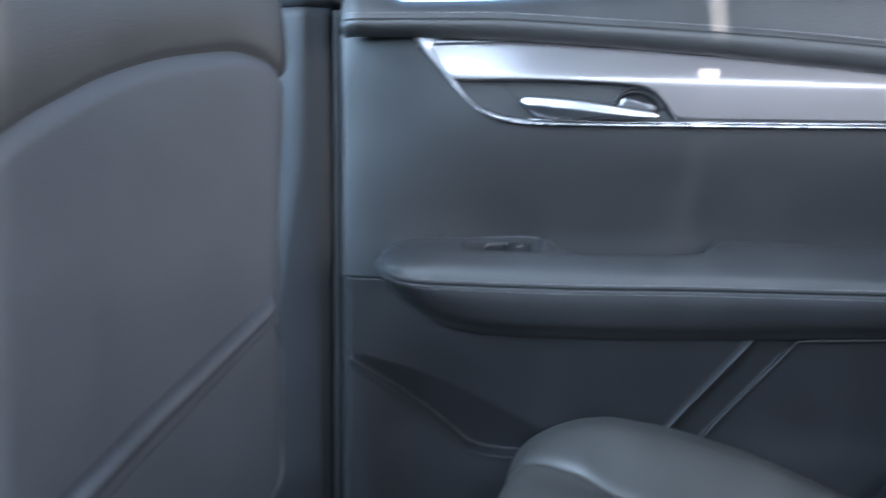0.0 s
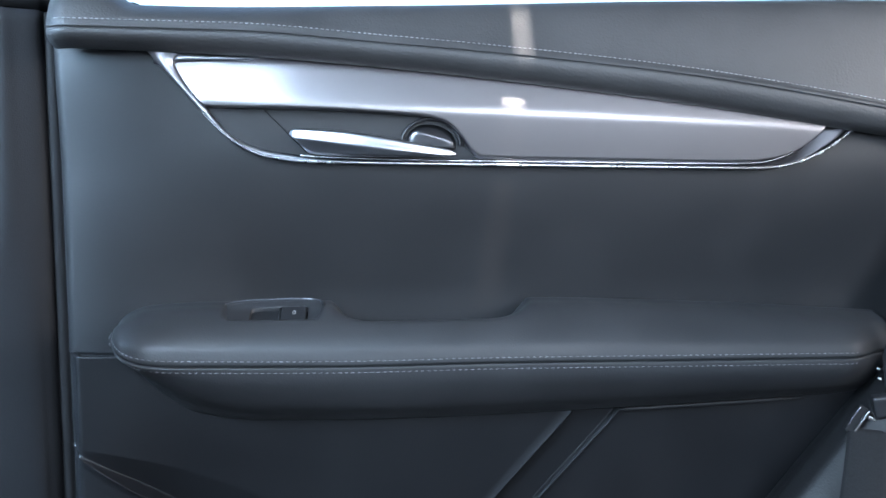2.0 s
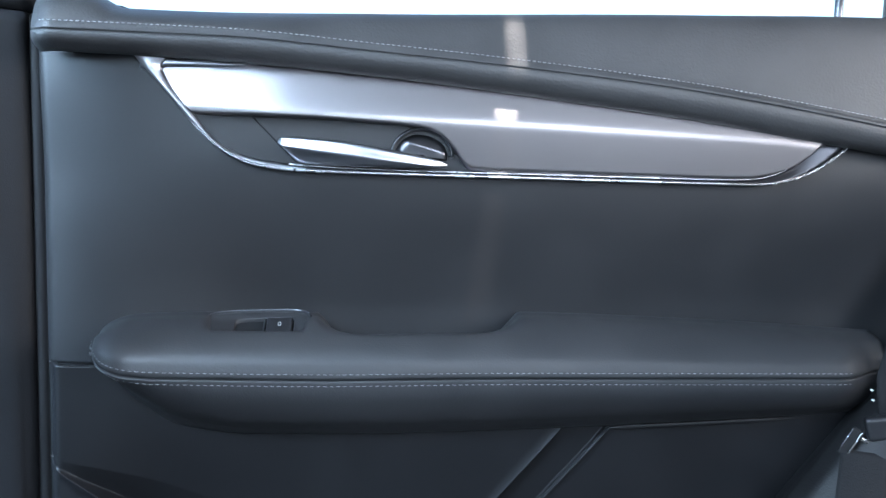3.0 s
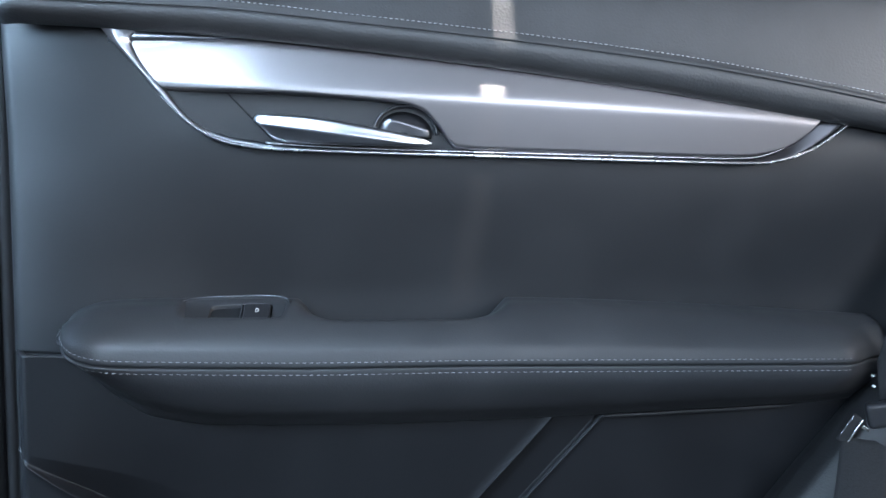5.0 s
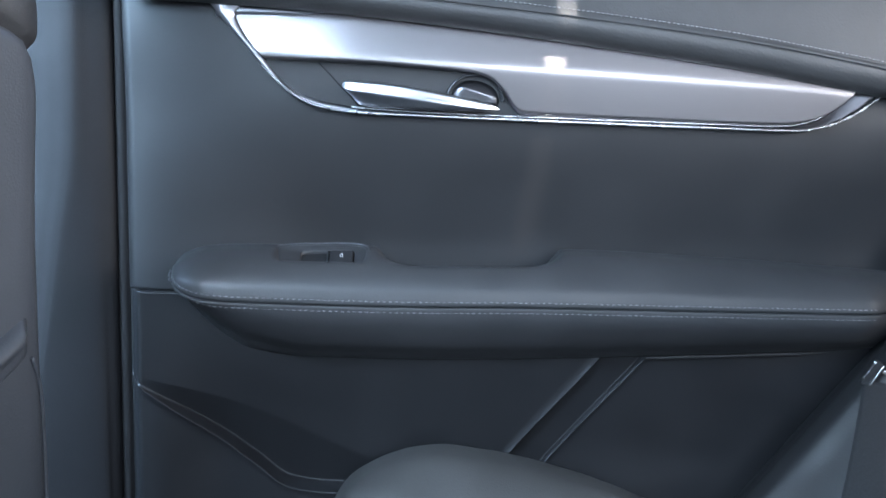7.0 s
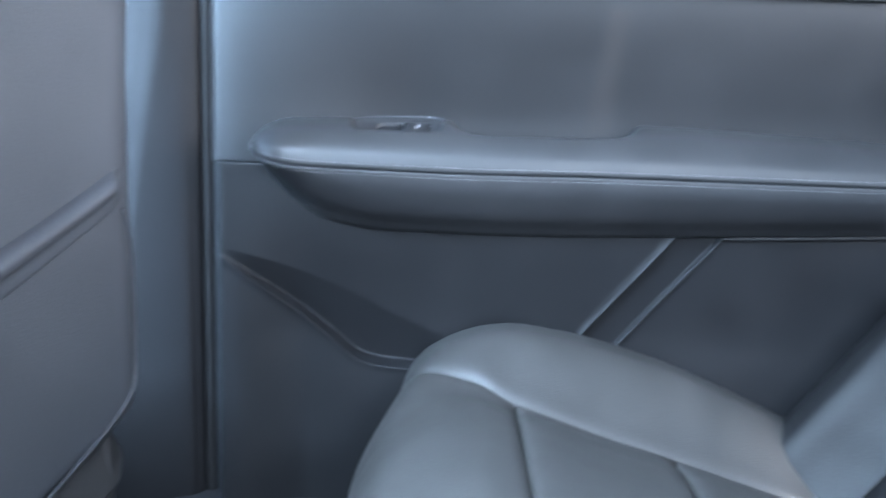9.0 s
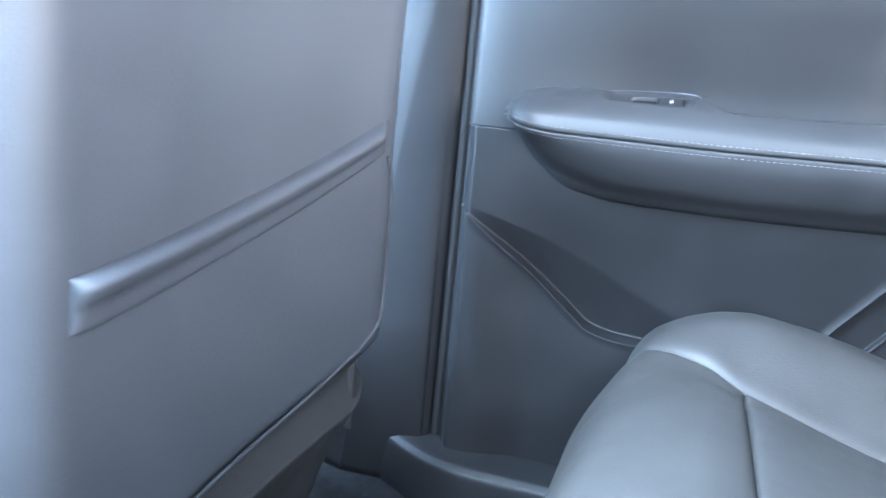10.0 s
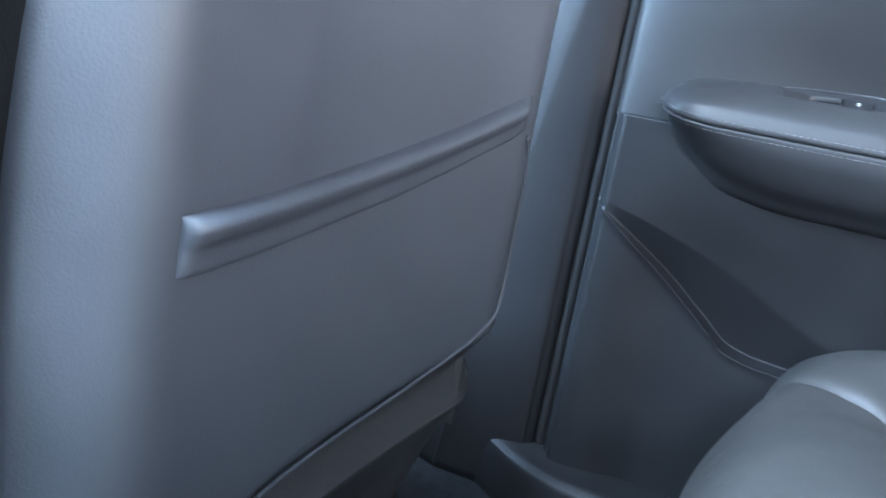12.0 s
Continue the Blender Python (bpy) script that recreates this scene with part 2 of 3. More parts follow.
def card_depth(x, z):
    """How far the leather middle of the door lies back."""
    fade = step(0.0, 0.22, x)
    y = (0.030 * step(0.655, 0.50, z) + 0.006 * step(0.56, 0.455, z)) * fade
    y -= 0.007 * step(0.62, 0.735, z) * (1 - step(0.06, 0.16, x))
    y += 0.026 * max(0.0, 1 - (x + 0.007) / 0.19) ** 2.0 + 0.005 * max(0.0, 1 - (x + 0.007) / 0.010) ** 2 - 0.002
    return y


rows = []
for k in range(90):
    row = []
    for x in [-0.007 + 0.0022 * i for i in range(15)] + span(0.027, 0.92, 150):
        z = 0.4505 + (pad_low(x) + 0.006 - 0.4505) * k / 89
        row.append((x, card_depth(x, z), z))
    rows.append(row)
part("middle_panel", sheet(rows, IN), VINYL, door, "smooth black leather middle panel", thick=0.004)

# brushed inlay, its bright surround and the handle
OUTER = [(0.079, 0.7375), (0.0816, 0.7343), (0.0918, 0.7217), (0.1086, 0.704), (0.1285, 0.6804), (0.1395, 0.669), (0.154, 0.6565), (0.1696, 0.647), (0.185, 0.6412), (0.2017, 0.6388), (0.226, 0.6368), (0.304, 0.636), (0.417, 0.636), (0.592, 0.636), (0.655, 0.6365), (0.680, 0.639), (0.703, 0.6455), (0.722, 0.6555), (0.742, 0.670), (0.762, 0.688)]
INNER = [(0.112, 0.7305), (0.1068, 0.7235), (0.1093, 0.7148), (0.121, 0.6973), (0.133, 0.6845), (0.1395, 0.6758), (0.1495, 0.6642), (0.1645, 0.6540), (0.186, 0.6468), (0.2075, 0.6442), (0.23, 0.6418), (0.304, 0.6400), (0.417, 0.6400), (0.592, 0.6405), (0.648, 0.6415), (0.669, 0.6445), (0.689, 0.652), (0.703, 0.6625), (0.716, 0.676), (0.728, 0.690)]
outer = smooth_line([(x, 0, z) for x, z in OUTER], 120)
inner = smooth_line([(x, 0, z) for x, z in INNER], 120)
rows = []
for o, i in zip(outer[44:], inner[44:]):
    d = i - o
    rows.append([Vector((o.x, 0.014, o.z)), Vector((o.x, -0.006, o.z)) + d * 0.02, Vector((o.x, -0.0085, o.z)) + d * 0.12, Vector((o.x, -0.0085, o.z)) + d * 0.3, Vector((o.x, -0.0050, o.z)) + d * 0.72, Vector((o.x, -0.004, o.z)) + d * 0.97, Vector((i.x, 0.004, i.z))])
part("inlay_surround", sheet(rows, IN), GUNMETAL, door, "dark satin metal surround")
part("bright_strip", tube([(p.x, -0.0102, p.z + 0.0008) for p in outer[26:]], lambda u: 0.0014 * min(1.0, 0.15 + 5 * u), 12), STRIP, door, "thin bright chrome strip")
part("inner_bright_strip", tube([(p.x, -0.0058, p.z) for p in inner[60:112]], 0.0008, 10), STRIP, door, "thin bright chrome strip")
rows = []
for n, (o, i) in enumerate(zip(outer[:86], inner[:86])):
    d = (i - o) * (1 - 0.72 * step(44, 84, n))
    rows.append([Vector((o.x, y, o.z)) + d * k for k, y in ((0.0, 0.012), (0.02, -0.0078), (0.07, -0.0098), (0.55, -0.0095), (0.91, -0.0091), (0.95, -0.0084), (0.985, -0.003))])
part("bright_facet", sheet(rows, IN), SATIN, door, "broad satin chrome facet")
rows = []
for x in span(0.088, 0.188, 30):
    z = pad_low(x)
    drop = (0.0082 - (x - 0.10) * 0.075) * (1 - step(0.172, 0.187, x)) + 0.0005
    rows.append([(x, 0.0, z + 0.004), (x, -0.0065, z + 0.003), (x, -0.0075, z - drop * 0.6), (x, -0.0075, z - drop), (x, -0.003, z - drop - 0.0015)])
part("top_bright_edge", sheet(rows, IN), SATIN, door, "satin chrome upper edge")

ridge = curve_of((0.10, 0.692), (0.131, 0.691), (0.326, 0.6855), (0.40, 0.6845), (0.65, 0.678), (0.74, 0.672))
inlay_low = curve_of((0.106, 0.7225), (0.1093, 0.7148), (0.121, 0.6973), (0.1335, 0.6845), (0.150, 0.6842), (0.227, 0.684), (0.30, 0.6815), (0.335, 0.679), (0.352, 0.6735), (0.366, 0.660), (0.376, 0.6465), (0.384, 0.6415), (0.42, 0.6405), (0.592, 0.6408), (0.648, 0.642), (0.669, 0.6455), (0.689, 0.653), (0.703, 0.6635), (0.714, 0.675), (0.722, 0.684))


def inlay_top(x):
    notch = (0.0078 - (x - 0.10) * 0.06) * (1 - step(0.172, 0.186, x)) - 0.004 * step(0.172, 0.19, x)
    return pad_low(x) - notch + 0.0005 - 0.004 * (1 - step(0.1065, 0.112, x)) ** 2


rows = []
for x in span(0.1065, 0.7205, 300):
    zl, zt, zr = inlay_low(x), inlay_top(x), ridge(x)
    if zt - zl < 0.001:
        zl = zt - 0.001
    row = [(x, 0.004, zl), (x, -0.0055, zl + 0.0004)]
    for u in span(0.03, 0.97, 26):
        z = zl + (zt - zl) * u
        up = max(0.0, (z - zr) / 0.05)
        dn = max(0.0, (zr - z) / 0.05)
        y = -0.0175 + 0.0045 * (math.sqrt(up * up * 9 + 0.03) - 0.173) + 0.0033 * (math.sqrt(dn * dn * 6 + 0.014) - 0.118)
        y += 0.006 * (1 - step(0.10, 0.22, x))
        row.append((x, min(y, -0.005), z))
    row.append((x, 0.004, zt))
    rows.append(row)
part("brushed_inlay", sheet(rows, IN), BRUSHED, door, "brushed aluminium inlay with a soft ridge")

# dark insert in front of the handle cup, and the cup
rows = []
for x in span(0.132, 0.386, 90):
    lo, hi = None, 0.690
    for a, b in zip(inner, inner[1:]):
        if min(a.x, b.x) <= x <= max(a.x, b.x) and a.z < 0.7:
            lo = a.z
    lo = 0.640 if lo is None else lo
    row = []
    for u in span(0, 1, 24):
        z = lo - 0.002 + (hi - lo + 0.002) * u
        edge = x - (0.181 + (0.685 - z) * 1.0)
        y = 0.001 + 0.018 * step(0.0, 0.05, edge) * (1 - step(0.66, 0.688, z) * 0.6) + 0.0025 * (1 - step(0.0, 0.0012, abs(edge)))
        row.append((x, y, z))
    rows.append(row)
part("handle_cup", sheet(rows, IN), SMOOTH, door, "smooth black handle cup", thick=0.002)

rows = []
for z in span(0.6462, 0.6890, 24):
    left = [a.x + (b.x - a.x) * (z - a.z) / (b.z - a.z) for a, b in zip(inner, inner[1:]) if a.x < 0.24 and min(a.z, b.z) <= z <= max(a.z, b.z)][-1]
    right = 0.1822 + (0.6850 - z)
    line = [(left - 0.001 + (right - 0.0006 - left) * u, -0.0012, z) for u in span(0, 1, 10)]
    rows.append(line + [(right, -0.0006, z), (right + 0.0002, 0.004, z)])
part("cup_insert", sheet(rows, IN), SMOOTH, door, "smooth black insert beside the handle")
part("cup_joint", tube([(0.1842 + k * 0.0039, -0.0017, 0.6838 - k * 0.0039) for k in range(11)], 0.0008, 6), RUBBER, door, "thin joint")
top_line = curve_of((0.2078, 0.6622), (0.2085, 0.6644), (0.2100, 0.6656), (0.2131, 0.6664), (0.2325, 0.6663), (0.2569, 0.665), (0.2815, 0.6622), (0.3063, 0.6585), (0.3313, 0.6542), (0.3515, 0.6503), (0.3591, 0.6465))
mid_line = curve_of((0.2078, 0.6616), (0.2101, 0.6599), (0.2183, 0.6580), (0.2376, 0.6557), (0.2571, 0.6538), (0.2767, 0.6518), (0.3163, 0.6479), (0.3513, 0.6455), (0.3591, 0.646))
low_line = curve_of((0.2078, 0.6610), (0.2110, 0.6582), (0.2150, 0.6550), (0.2253, 0.6450), (0.236, 0.6432), (0.2571, 0.6425), (0.3066, 0.6427), (0.3516, 0.6443), (0.3591, 0.6455))
front = curve_of((0.2078, -0.014), (0.212, -0.0185), (0.24, -0.023), (0.30, -0.0285), (0.345, -0.027), (0.3591, -0.022))
rows = []
for x in [0.2078 + 0.0006 * i for i in range(8)] + span(0.213, 0.3591, 70):
    hi, md, lo, yf = top_line(x), mid_line(x), low_line(x), front(x)
    k = min(1.0, (hi - lo) / 0.012)
    up, dn = hi - md, md - lo
    ring = [(x, yf + 0.014 * k, hi - 0.4 * up), (x, yf + 0.010 * k, hi - 0.06 * up), (x, yf + 0.34 * up + 0.0006 * k, hi), (x, yf + 0.17 * up, hi - 0.14 * up), (x, yf + 0.075 * up, md + 0.42 * up), (x, yf, md), (x, yf + 0.22 * dn, md - 0.35 * dn), (x, yf + 0.65 * dn + 0.0005 * k, lo + 0.12 * dn), (x, yf + 0.9 * dn + 0.003 * k, lo), (x, yf + 0.014 * k, lo + 0.3 * dn)]
    line = smooth_line(ring, 46)
    rows.append(line + [line[0]])
bm = sheet(rows, (0, 0, 1))
bmesh.ops.remove_doubles(bm, verts=bm.verts[:], dist=0.00001)
bmesh.ops.recalc_face_normals(bm, faces=bm.faces[:])
part("door_handle", bm, SATIN, door, "tapered satin chrome pull handle")
rows = []
for r in [0.04 + 0.06 * k for k in range(16)] + [0.97, 1.0]:
    row = []
    for a in span(-0.15, math.pi + 0.15, 48):
        px, pz = r * math.cos(a), r * math.sin(a)
        above = max(0.0, pz - 0.42 + 0.30 * px)
        row.append((0.337 + 0.0242 * px, -0.0085 + 0.0075 * above + 0.002 * max(0.0, 0.42 - 0.30 * px - pz) + 0.005 * r ** 8 + (0.004 if r == 1.0 else 0), 0.6535 + 0.0212 * pz))
    rows.append(row)
part("lock_knob", sheet(rows, IN), PIVOT, door, "satin grey lock lever with a creased face", thick=0.002)
part("pivot_ring", tube([(0.337 + 0.0275 * math.cos(a), -0.006, 0.6535 + 0.0248 * math.sin(a)) for a in span(0.0, math.pi, 40)], 0.0016, 8), SMOOTH, door, "black ring")

# armrest
arm_top = curve_of((0.0425, 0.4760), (0.0435, 0.4805), (0.046, 0.4855), (0.052, 0.4918), (0.062, 0.4968), (0.0735, 0.5005), (0.10, 0.5030), (0.137, 0.5042), (0.242, 0.505), (0.44, 0.508), (0.60, 0.504), (0.80, 0.494))
arm_seam = curve_of((0.0425, 0.4720), (0.046, 0.4682), (0.053, 0.4642), (0.065, 0.4608), (0.080, 0.4585), (0.108, 0.4565), (0.249, 0.4552), (0.411, 0.4575), (0.58, 0.4580), (0.743, 0.4585), (0.82, 0.458))
arm_low = curve_of((0.0425, 0.4705), (0.049, 0.460), (0.060, 0.446), (0.085, 0.424), (0.120, 0.404), (0.18, 0.393), (0.281, 0.392), (0.468, 0.397), (0.513, 0.399), (0.716, 0.409), (0.82, 0.415))


def bulge(x):
    return math.sqrt(max(0.0, 1 - min(1, max(0, (0.094 - x) / 0.0515)) ** 2.2)) * (1 - 0.5 * step(0.735, 0.80, x))


def scoop(x):
    return min(1.0, max(0.0, (x - 0.246) / 0.036)) * min(1.0, max(0.0, (0.436 - x) / 0.044))


xs = [0.0426 + 0.0004 * i for i in range(14)] + span(0.0485, 0.80, 170)
upper, lower, seam_line = [], [], []
for x in xs:
    b, zt, zs, zl, d = bulge(x), arm_top(x), arm_seam(x), arm_low(x), scoop(x)
    h = zt - zs
    back = 0.016 * (1 - b)
    seat_cut = 0.010 * step(0.1455, 0.150, x) * (1 - step(0.2305, 0.2345, x))
    line = [(x, 0.032, zt - 0.022 - 0.050 * d), (x, 0.0195, zt - 0.012 - 0.050 * d), (x, 0.0145, zt - 0.002 - 0.050 * d), (x, 0.004 + back * 0.5, zt - 0.003 - 0.048 * d - seat_cut), (x, -0.010 + back, zt - 0.0050 - 0.020 * d - seat_cut), (x, -0.028 * b + back * 0.5, zt - 0.24 * h - 0.002 * d), (x, 0.01 - 0.051 * b, zt - 0.42 * h), (x, 0.01 - 0.0597 * b, zt - 0.63 * h), (x, 0.01 - 0.0628 * b, zs + 0.18 * h), (x, 0.01 - 0.0635 * b, zs + 0.0026), (x, 0.0108 - 0.0622 * b, zs)]
    upper.append(smooth_line(line, 44))
    seam_line.append((x, 0.0112 - 0.0630 * b, zs))
    g = zs - zl
    t = step(0.05, 0.18, x)
    soft = [(0.0108 - 0.0622 * b, zs), (0.01 - 0.0633 * b, zs - 0.0026), (0.009 - 0.053 * b, zs - 0.28 * g), (0.008 - 0.036 * b, zs - 0.58 * g), (0.007 - 0.017 * b, zs - 0.88 * g), (0.006 - 0.005 * b, zs - 1.15 * g), (0.0065, zs - 1.40 * g), (0.012, zs - 1.60 * g)]
    firm = [(0.0108 - 0.0622 * b, zs), (0.01 - 0.0633 * b, zs - 0.0026), (0.01 - 0.059 * b, zs - 0.3 * g), (0.01 - 0.041 * b, zs - 0.68 * g), (0.010 - 0.022 * b, zl + 0.10 * g), (0.010 - 0.008 * b, zl - 0.004), (0.022, zl - 0.009), (0.03, zl - 0.012)]
    line = [(x, p[0] + (q[0] - p[0]) * t, p[1] + (q[1] - p[1]) * t) for p, q in zip(soft, firm)]
    lower.append(smooth_line(line, 34))
part("armrest_top", sheet(upper, IN), ARM_LEATHER, door, "padded black leather armrest top", thick=0.003)
part("armrest_side", sheet(lower, IN), ARM_LEATHER, door, "padded black leather armrest side", thick=0.003)


def on_line(row, z):
    """The point of a section nearest to a height."""
    near = min(row, key=lambda p: abs(p.z - z))
    return Vector((near.x, near.y - 0.0003, z))


part("armrest_stitching", stitches([on_line(r[26:], z + 0.0056) for r, (x, y, z) in zip(upper[4:-12], seam_line[4:-12])], 0.0032, 0.0025, 0.00065, IN), THREAD, door, "grey thread", smooth=False)
part("lower_armrest_stitching", stitches([on_line(r[:24], z - 0.0050) for r, (x, y, z) in zip(lower[4:-12], seam_line[4:-12])], 0.0032, 0.0025, 0.00065, IN), THREAD, door, "grey thread", smooth=False)

# window switch on the armrest
def oval(wide, deep, z, cx=0.0, cy=0.0, power=4.0, n=72):
    """A rounded rectangle, flat at one height."""
    out = []
    for k in range(n):
        a = 2 * math.pi * k / n
        r = (abs(math.cos(a)) ** power + abs(math.sin(a)) ** power) ** (-1 / power)
        out.append((cx + wide * r * math.cos(a), cy + deep * r * math.sin(a), z))
    return out


rings = [oval(0.051, 0.0225, -0.010), oval(0.051, 0.0225, -0.0030), oval(0.0504, 0.0219, -0.0012), oval(0.0488, 0.0204, 0.0), oval(0.0475, 0.0190, 0.0003), oval(0.0462, 0.0178, -0.0006), oval(0.0440, 0.0160, -0.0012), oval(0.0275, 0.0140, -0.0012, 0.0066, -0.0050, 6.0), oval(0.0268, 0.0133, -0.0018, 0.0066, -0.0050, 6.0), oval(0.0264, 0.0130, -0.0062, 0.0066, -0.0050, 6.0)]
bezel = part("switch_bezel", sheet([r + r[:1] for r in rings], (0, 0, 1)), PLASTIC, door, "smooth black switch bezel set into the armrest")
bezel.matrix_basis = pose(0.190, -0.007, 0.4974, 22, -2, 0)
rim = oval(0.0482, 0.0198, 0.0004)
part("switch_rim", tube(rim[-9:] + rim[:31], lambda u: 0.0008 * math.sin(math.pi * u) ** 0.5 + 0.00005, 6, axis=Vector((0, 0, 1))), PIVOT, bezel, "satin rim")
part("switch_well", box((-0.0205, -0.0185, -0.0075), (0.0335, 0.0085, -0.0052)), RUBBER, bezel, "dark switch well", smooth=False)
key = part("window_switch", box((0.0085, -0.0165, -0.0052), (0.0318, 0.0066, 0.0002), 0.0015, 3), SMOOTH, bezel, "black rocker window switch")
part("switch_edge", box((0.0062, -0.0165, -0.0052), (0.0082, 0.0066, -0.0002), 0.0005, 1), PIVOT, bezel, "satin edge of the switch")
ring = oval(0.0012, 0.0026, 0.0003, 0.0205, -0.004, 4.0, 16)
part("switch_mark", tube(ring + ring[:1], 0.0003, 4, axis=Vector((0, 0, 1))), MARK, key, "small white window symbol", smooth=False)

# lower door panel with its map pocket and diagonal groove
lip = curve_of((-0.01, 0.366), (0.0, 0.359), (0.064, 0.312), (0.125, 0.263), (0.157, 0.239), (0.19, 0.2330), (0.22, 0.232), (0.40, 0.237), (0.9, 0.256))
brow = curve_of((-0.01, 0.366), (0.0, 0.3615), (0.05, 0.348), (0.086, 0.336), (0.15, 0.310), (0.20, 0.284), (0.26, 0.262), (0.35, 0.257), (0.9, 0.266))


def low_depth(x, z):
    y = 0.004 + 0.018 * (1 - step(-0.004, 0.012, x)) ** 1.5
    y += 0.024 * step(0.42, 0.26, z) * step(0.02, 0.1, x)
    rise = z - lip(x)
    inside = step(-0.001, 0.004, rise) * (1 - min(1.0, max(0.0, rise / (brow(x) - lip(x) + 0.004)))) ** 1.05
    y += 0.014 * inside * step(0.0, 0.06, x) * (1 - step(0.20, 0.30, x))
    y -= 0.008 * step(0.0, 0.12, x) * (1 - step(-0.0015, 0.0015, z - lip(x))) * (1 - step(0.24, 0.36, x))
    u = x - z * 0.75
    groove = step(0.1895, 0.1925, u) * (1 - step(0.2350, 0.2380, u))
    y -= 0.0024 * (math.exp(-((u - 0.1890) / 0.0012) ** 2) + math.exp(-((u - 0.2378) / 0.0012) ** 2))
    y -= 0.0018 * math.exp(-((z - lip(x) + 0.0008) / 0.0015) ** 2) * (1 - step(0.24, 0.36, x))
    y += 0.0075 * groove
    return y


cols = [("a", u ** 1.6) for u in span(0, 0.985, 130)] + [("b", u) for u in span(0, 1, 8)] + [("c", u) for u in span(0.15, 0.85, 8)] + [("d", u) for u in span(0, 1, 8)] + [("e", u) for u in span(0.02, 1, 60)]


def low_x(col, z):
    kind, u = col
    a, b = 0.1905 + z * 0.75, 0.2370 + z * 0.75
    if kind == "a":
        return -0.004 + (a - 0.004 + 0.004) * u
    if kind == "b":
        return a - 0.003 + 0.006 * u
    if kind == "c":
        return a + (b - a) * u
    if kind == "d":
        return b - 0.0035 + 0.007 * u
    return b + 0.0035 + (0.90 - b - 0.0035) * u


levels = [("under", v) for v in span(0, 0.97, 50)] + [("edge", v) for v in span(-0.0018, 0.0034, 9)] + [("over", v ** 1.4) for v in span(0.03, 1.0, 80)]
rows = []
for kind, v in levels:
    row = []
    for col in cols:
        z = 0.25
        for _ in range(6):
            x = low_x(col, z)
            m = lip(x)
            z = 0.045 + (m - 0.0018 - 0.045) * v if kind == "under" else (m + v if kind == "edge" else m + 0.0034 + (0.452 - m - 0.0034) * v)
        row.append((x, low_depth(x, z), z))
    rows.append(row)
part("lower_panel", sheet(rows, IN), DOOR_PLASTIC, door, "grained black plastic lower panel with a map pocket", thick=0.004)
part("panel_joint", tube([(x, card_depth(x, 0.45) + 0.0005, 0.4495) for x in span(0.0, 0.043, 20)], 0.0010, 6), RUBBER, door, "narrow joint")

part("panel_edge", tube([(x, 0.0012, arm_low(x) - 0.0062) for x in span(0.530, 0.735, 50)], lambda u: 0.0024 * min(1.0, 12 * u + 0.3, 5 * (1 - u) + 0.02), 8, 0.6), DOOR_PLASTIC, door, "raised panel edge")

# glass, its seal and the window frame
pane = part("window_pane", box((0.01, 0.066, 0.74), (1.0, 0.070, 1.14)), GLASS, door, "clear side window")
pane.visible_shadow = False
part("window_seal", tube([(x, 0.060, pad_top(x) - 0.003) for x in span(0.03, 0.95, 40)], 0.006, 8), RUBBER, door, "black rubber window seal")
part("window_frame", box((-0.01, 0.045, 0.76), (0.022, 0.095, 1.16), 0.006), PLASTIC, door, "black window frame")
part("rear_window_frame", box((0.838, 0.045, 0.70), (1.04, 0.095, 1.16), 0.006), PLASTIC, door, "black window frame")
pin = part("lock_pin", tube([(0.750, 0.030, z) for z in (0.788, 0.796, 0.806, 0.822, 0.826)], lambda u: 0.0042 if u < 0.9 else 0.0032, 16), GUNMETAL, door, "satin grey door lock pin")
part("pin_collar", tube([(0.750, 0.030, z) for z in (0.790, 0.7975, 0.799)], lambda u: 0.0095 - 0.002 * u, 20), SMOOTH, pin, "black collar")
part("outer_skin", box((-0.02, 0.10, 0.02), (1.02, 0.12, 0.775), 0.008), PAINT, door, "dark painted outer skin")
part("door_end", box((-0.018, 0.03, 0.05), (-0.006, 0.10, 0.77), 0.004), RUBBER, door, "black door end")

# ---- the pillar between the doors ----
pillar = tagged(thing("wall_pillar", "dark plastic door pillar trim with rubber seal", "pillar"), kind="structure")
crease = curve_of((0.0, -0.13), (0.30, -0.10), (0.50, -0.073), (0.60, -0.060), (0.77, -0.058), (1.17, -0.056))


def pillar_section(z, lean):
    c = crease(z)
    line = [(-0.24, 0.125), (c - 0.06, 0.040), (c - 0.025, 0.0205), (c - 0.010, 0.0148), (c, 0.0118), (c + 0.010, 0.0115), (-0.038, 0.0165), (-0.026, 0.0220), (-0.0205, 0.0262), (-0.0190, 0.031), (-0.0175, 0.040), (-0.008, 0.046)]
    return smooth_line([(x, y - lean, z) for x, y in line], 60)


part("pillar_trim", sheet([pillar_section(z, 0.0) for z in span(0.004, 0.770, 66)], IN), PILLAR_PLASTIC, pillar, "grained dark plastic pillar trim", thick=0.003)
part("upper_pillar_trim", sheet([pillar_section(z, 0.12 * (z - 0.77)) for z in span(0.7712, 1.16, 30)], IN), PILLAR_PLASTIC, pillar, "grained dark plastic pillar trim", thick=0.003)
part("door_seal", tube([(-0.0130, 0.0345, z) for z in span(0.03, 0.768, 40)], 0.0062, 16), RUBBER, pillar, "soft black rubber door seal")

# ---- the front seat, seen from behind ----
seat = thing("front_seat", "front passenger seat with blue-grey vinyl back and map pocket", "car seat", group="front seats")
SEAT_MID, SEAT_HALF = -0.372, 0.262


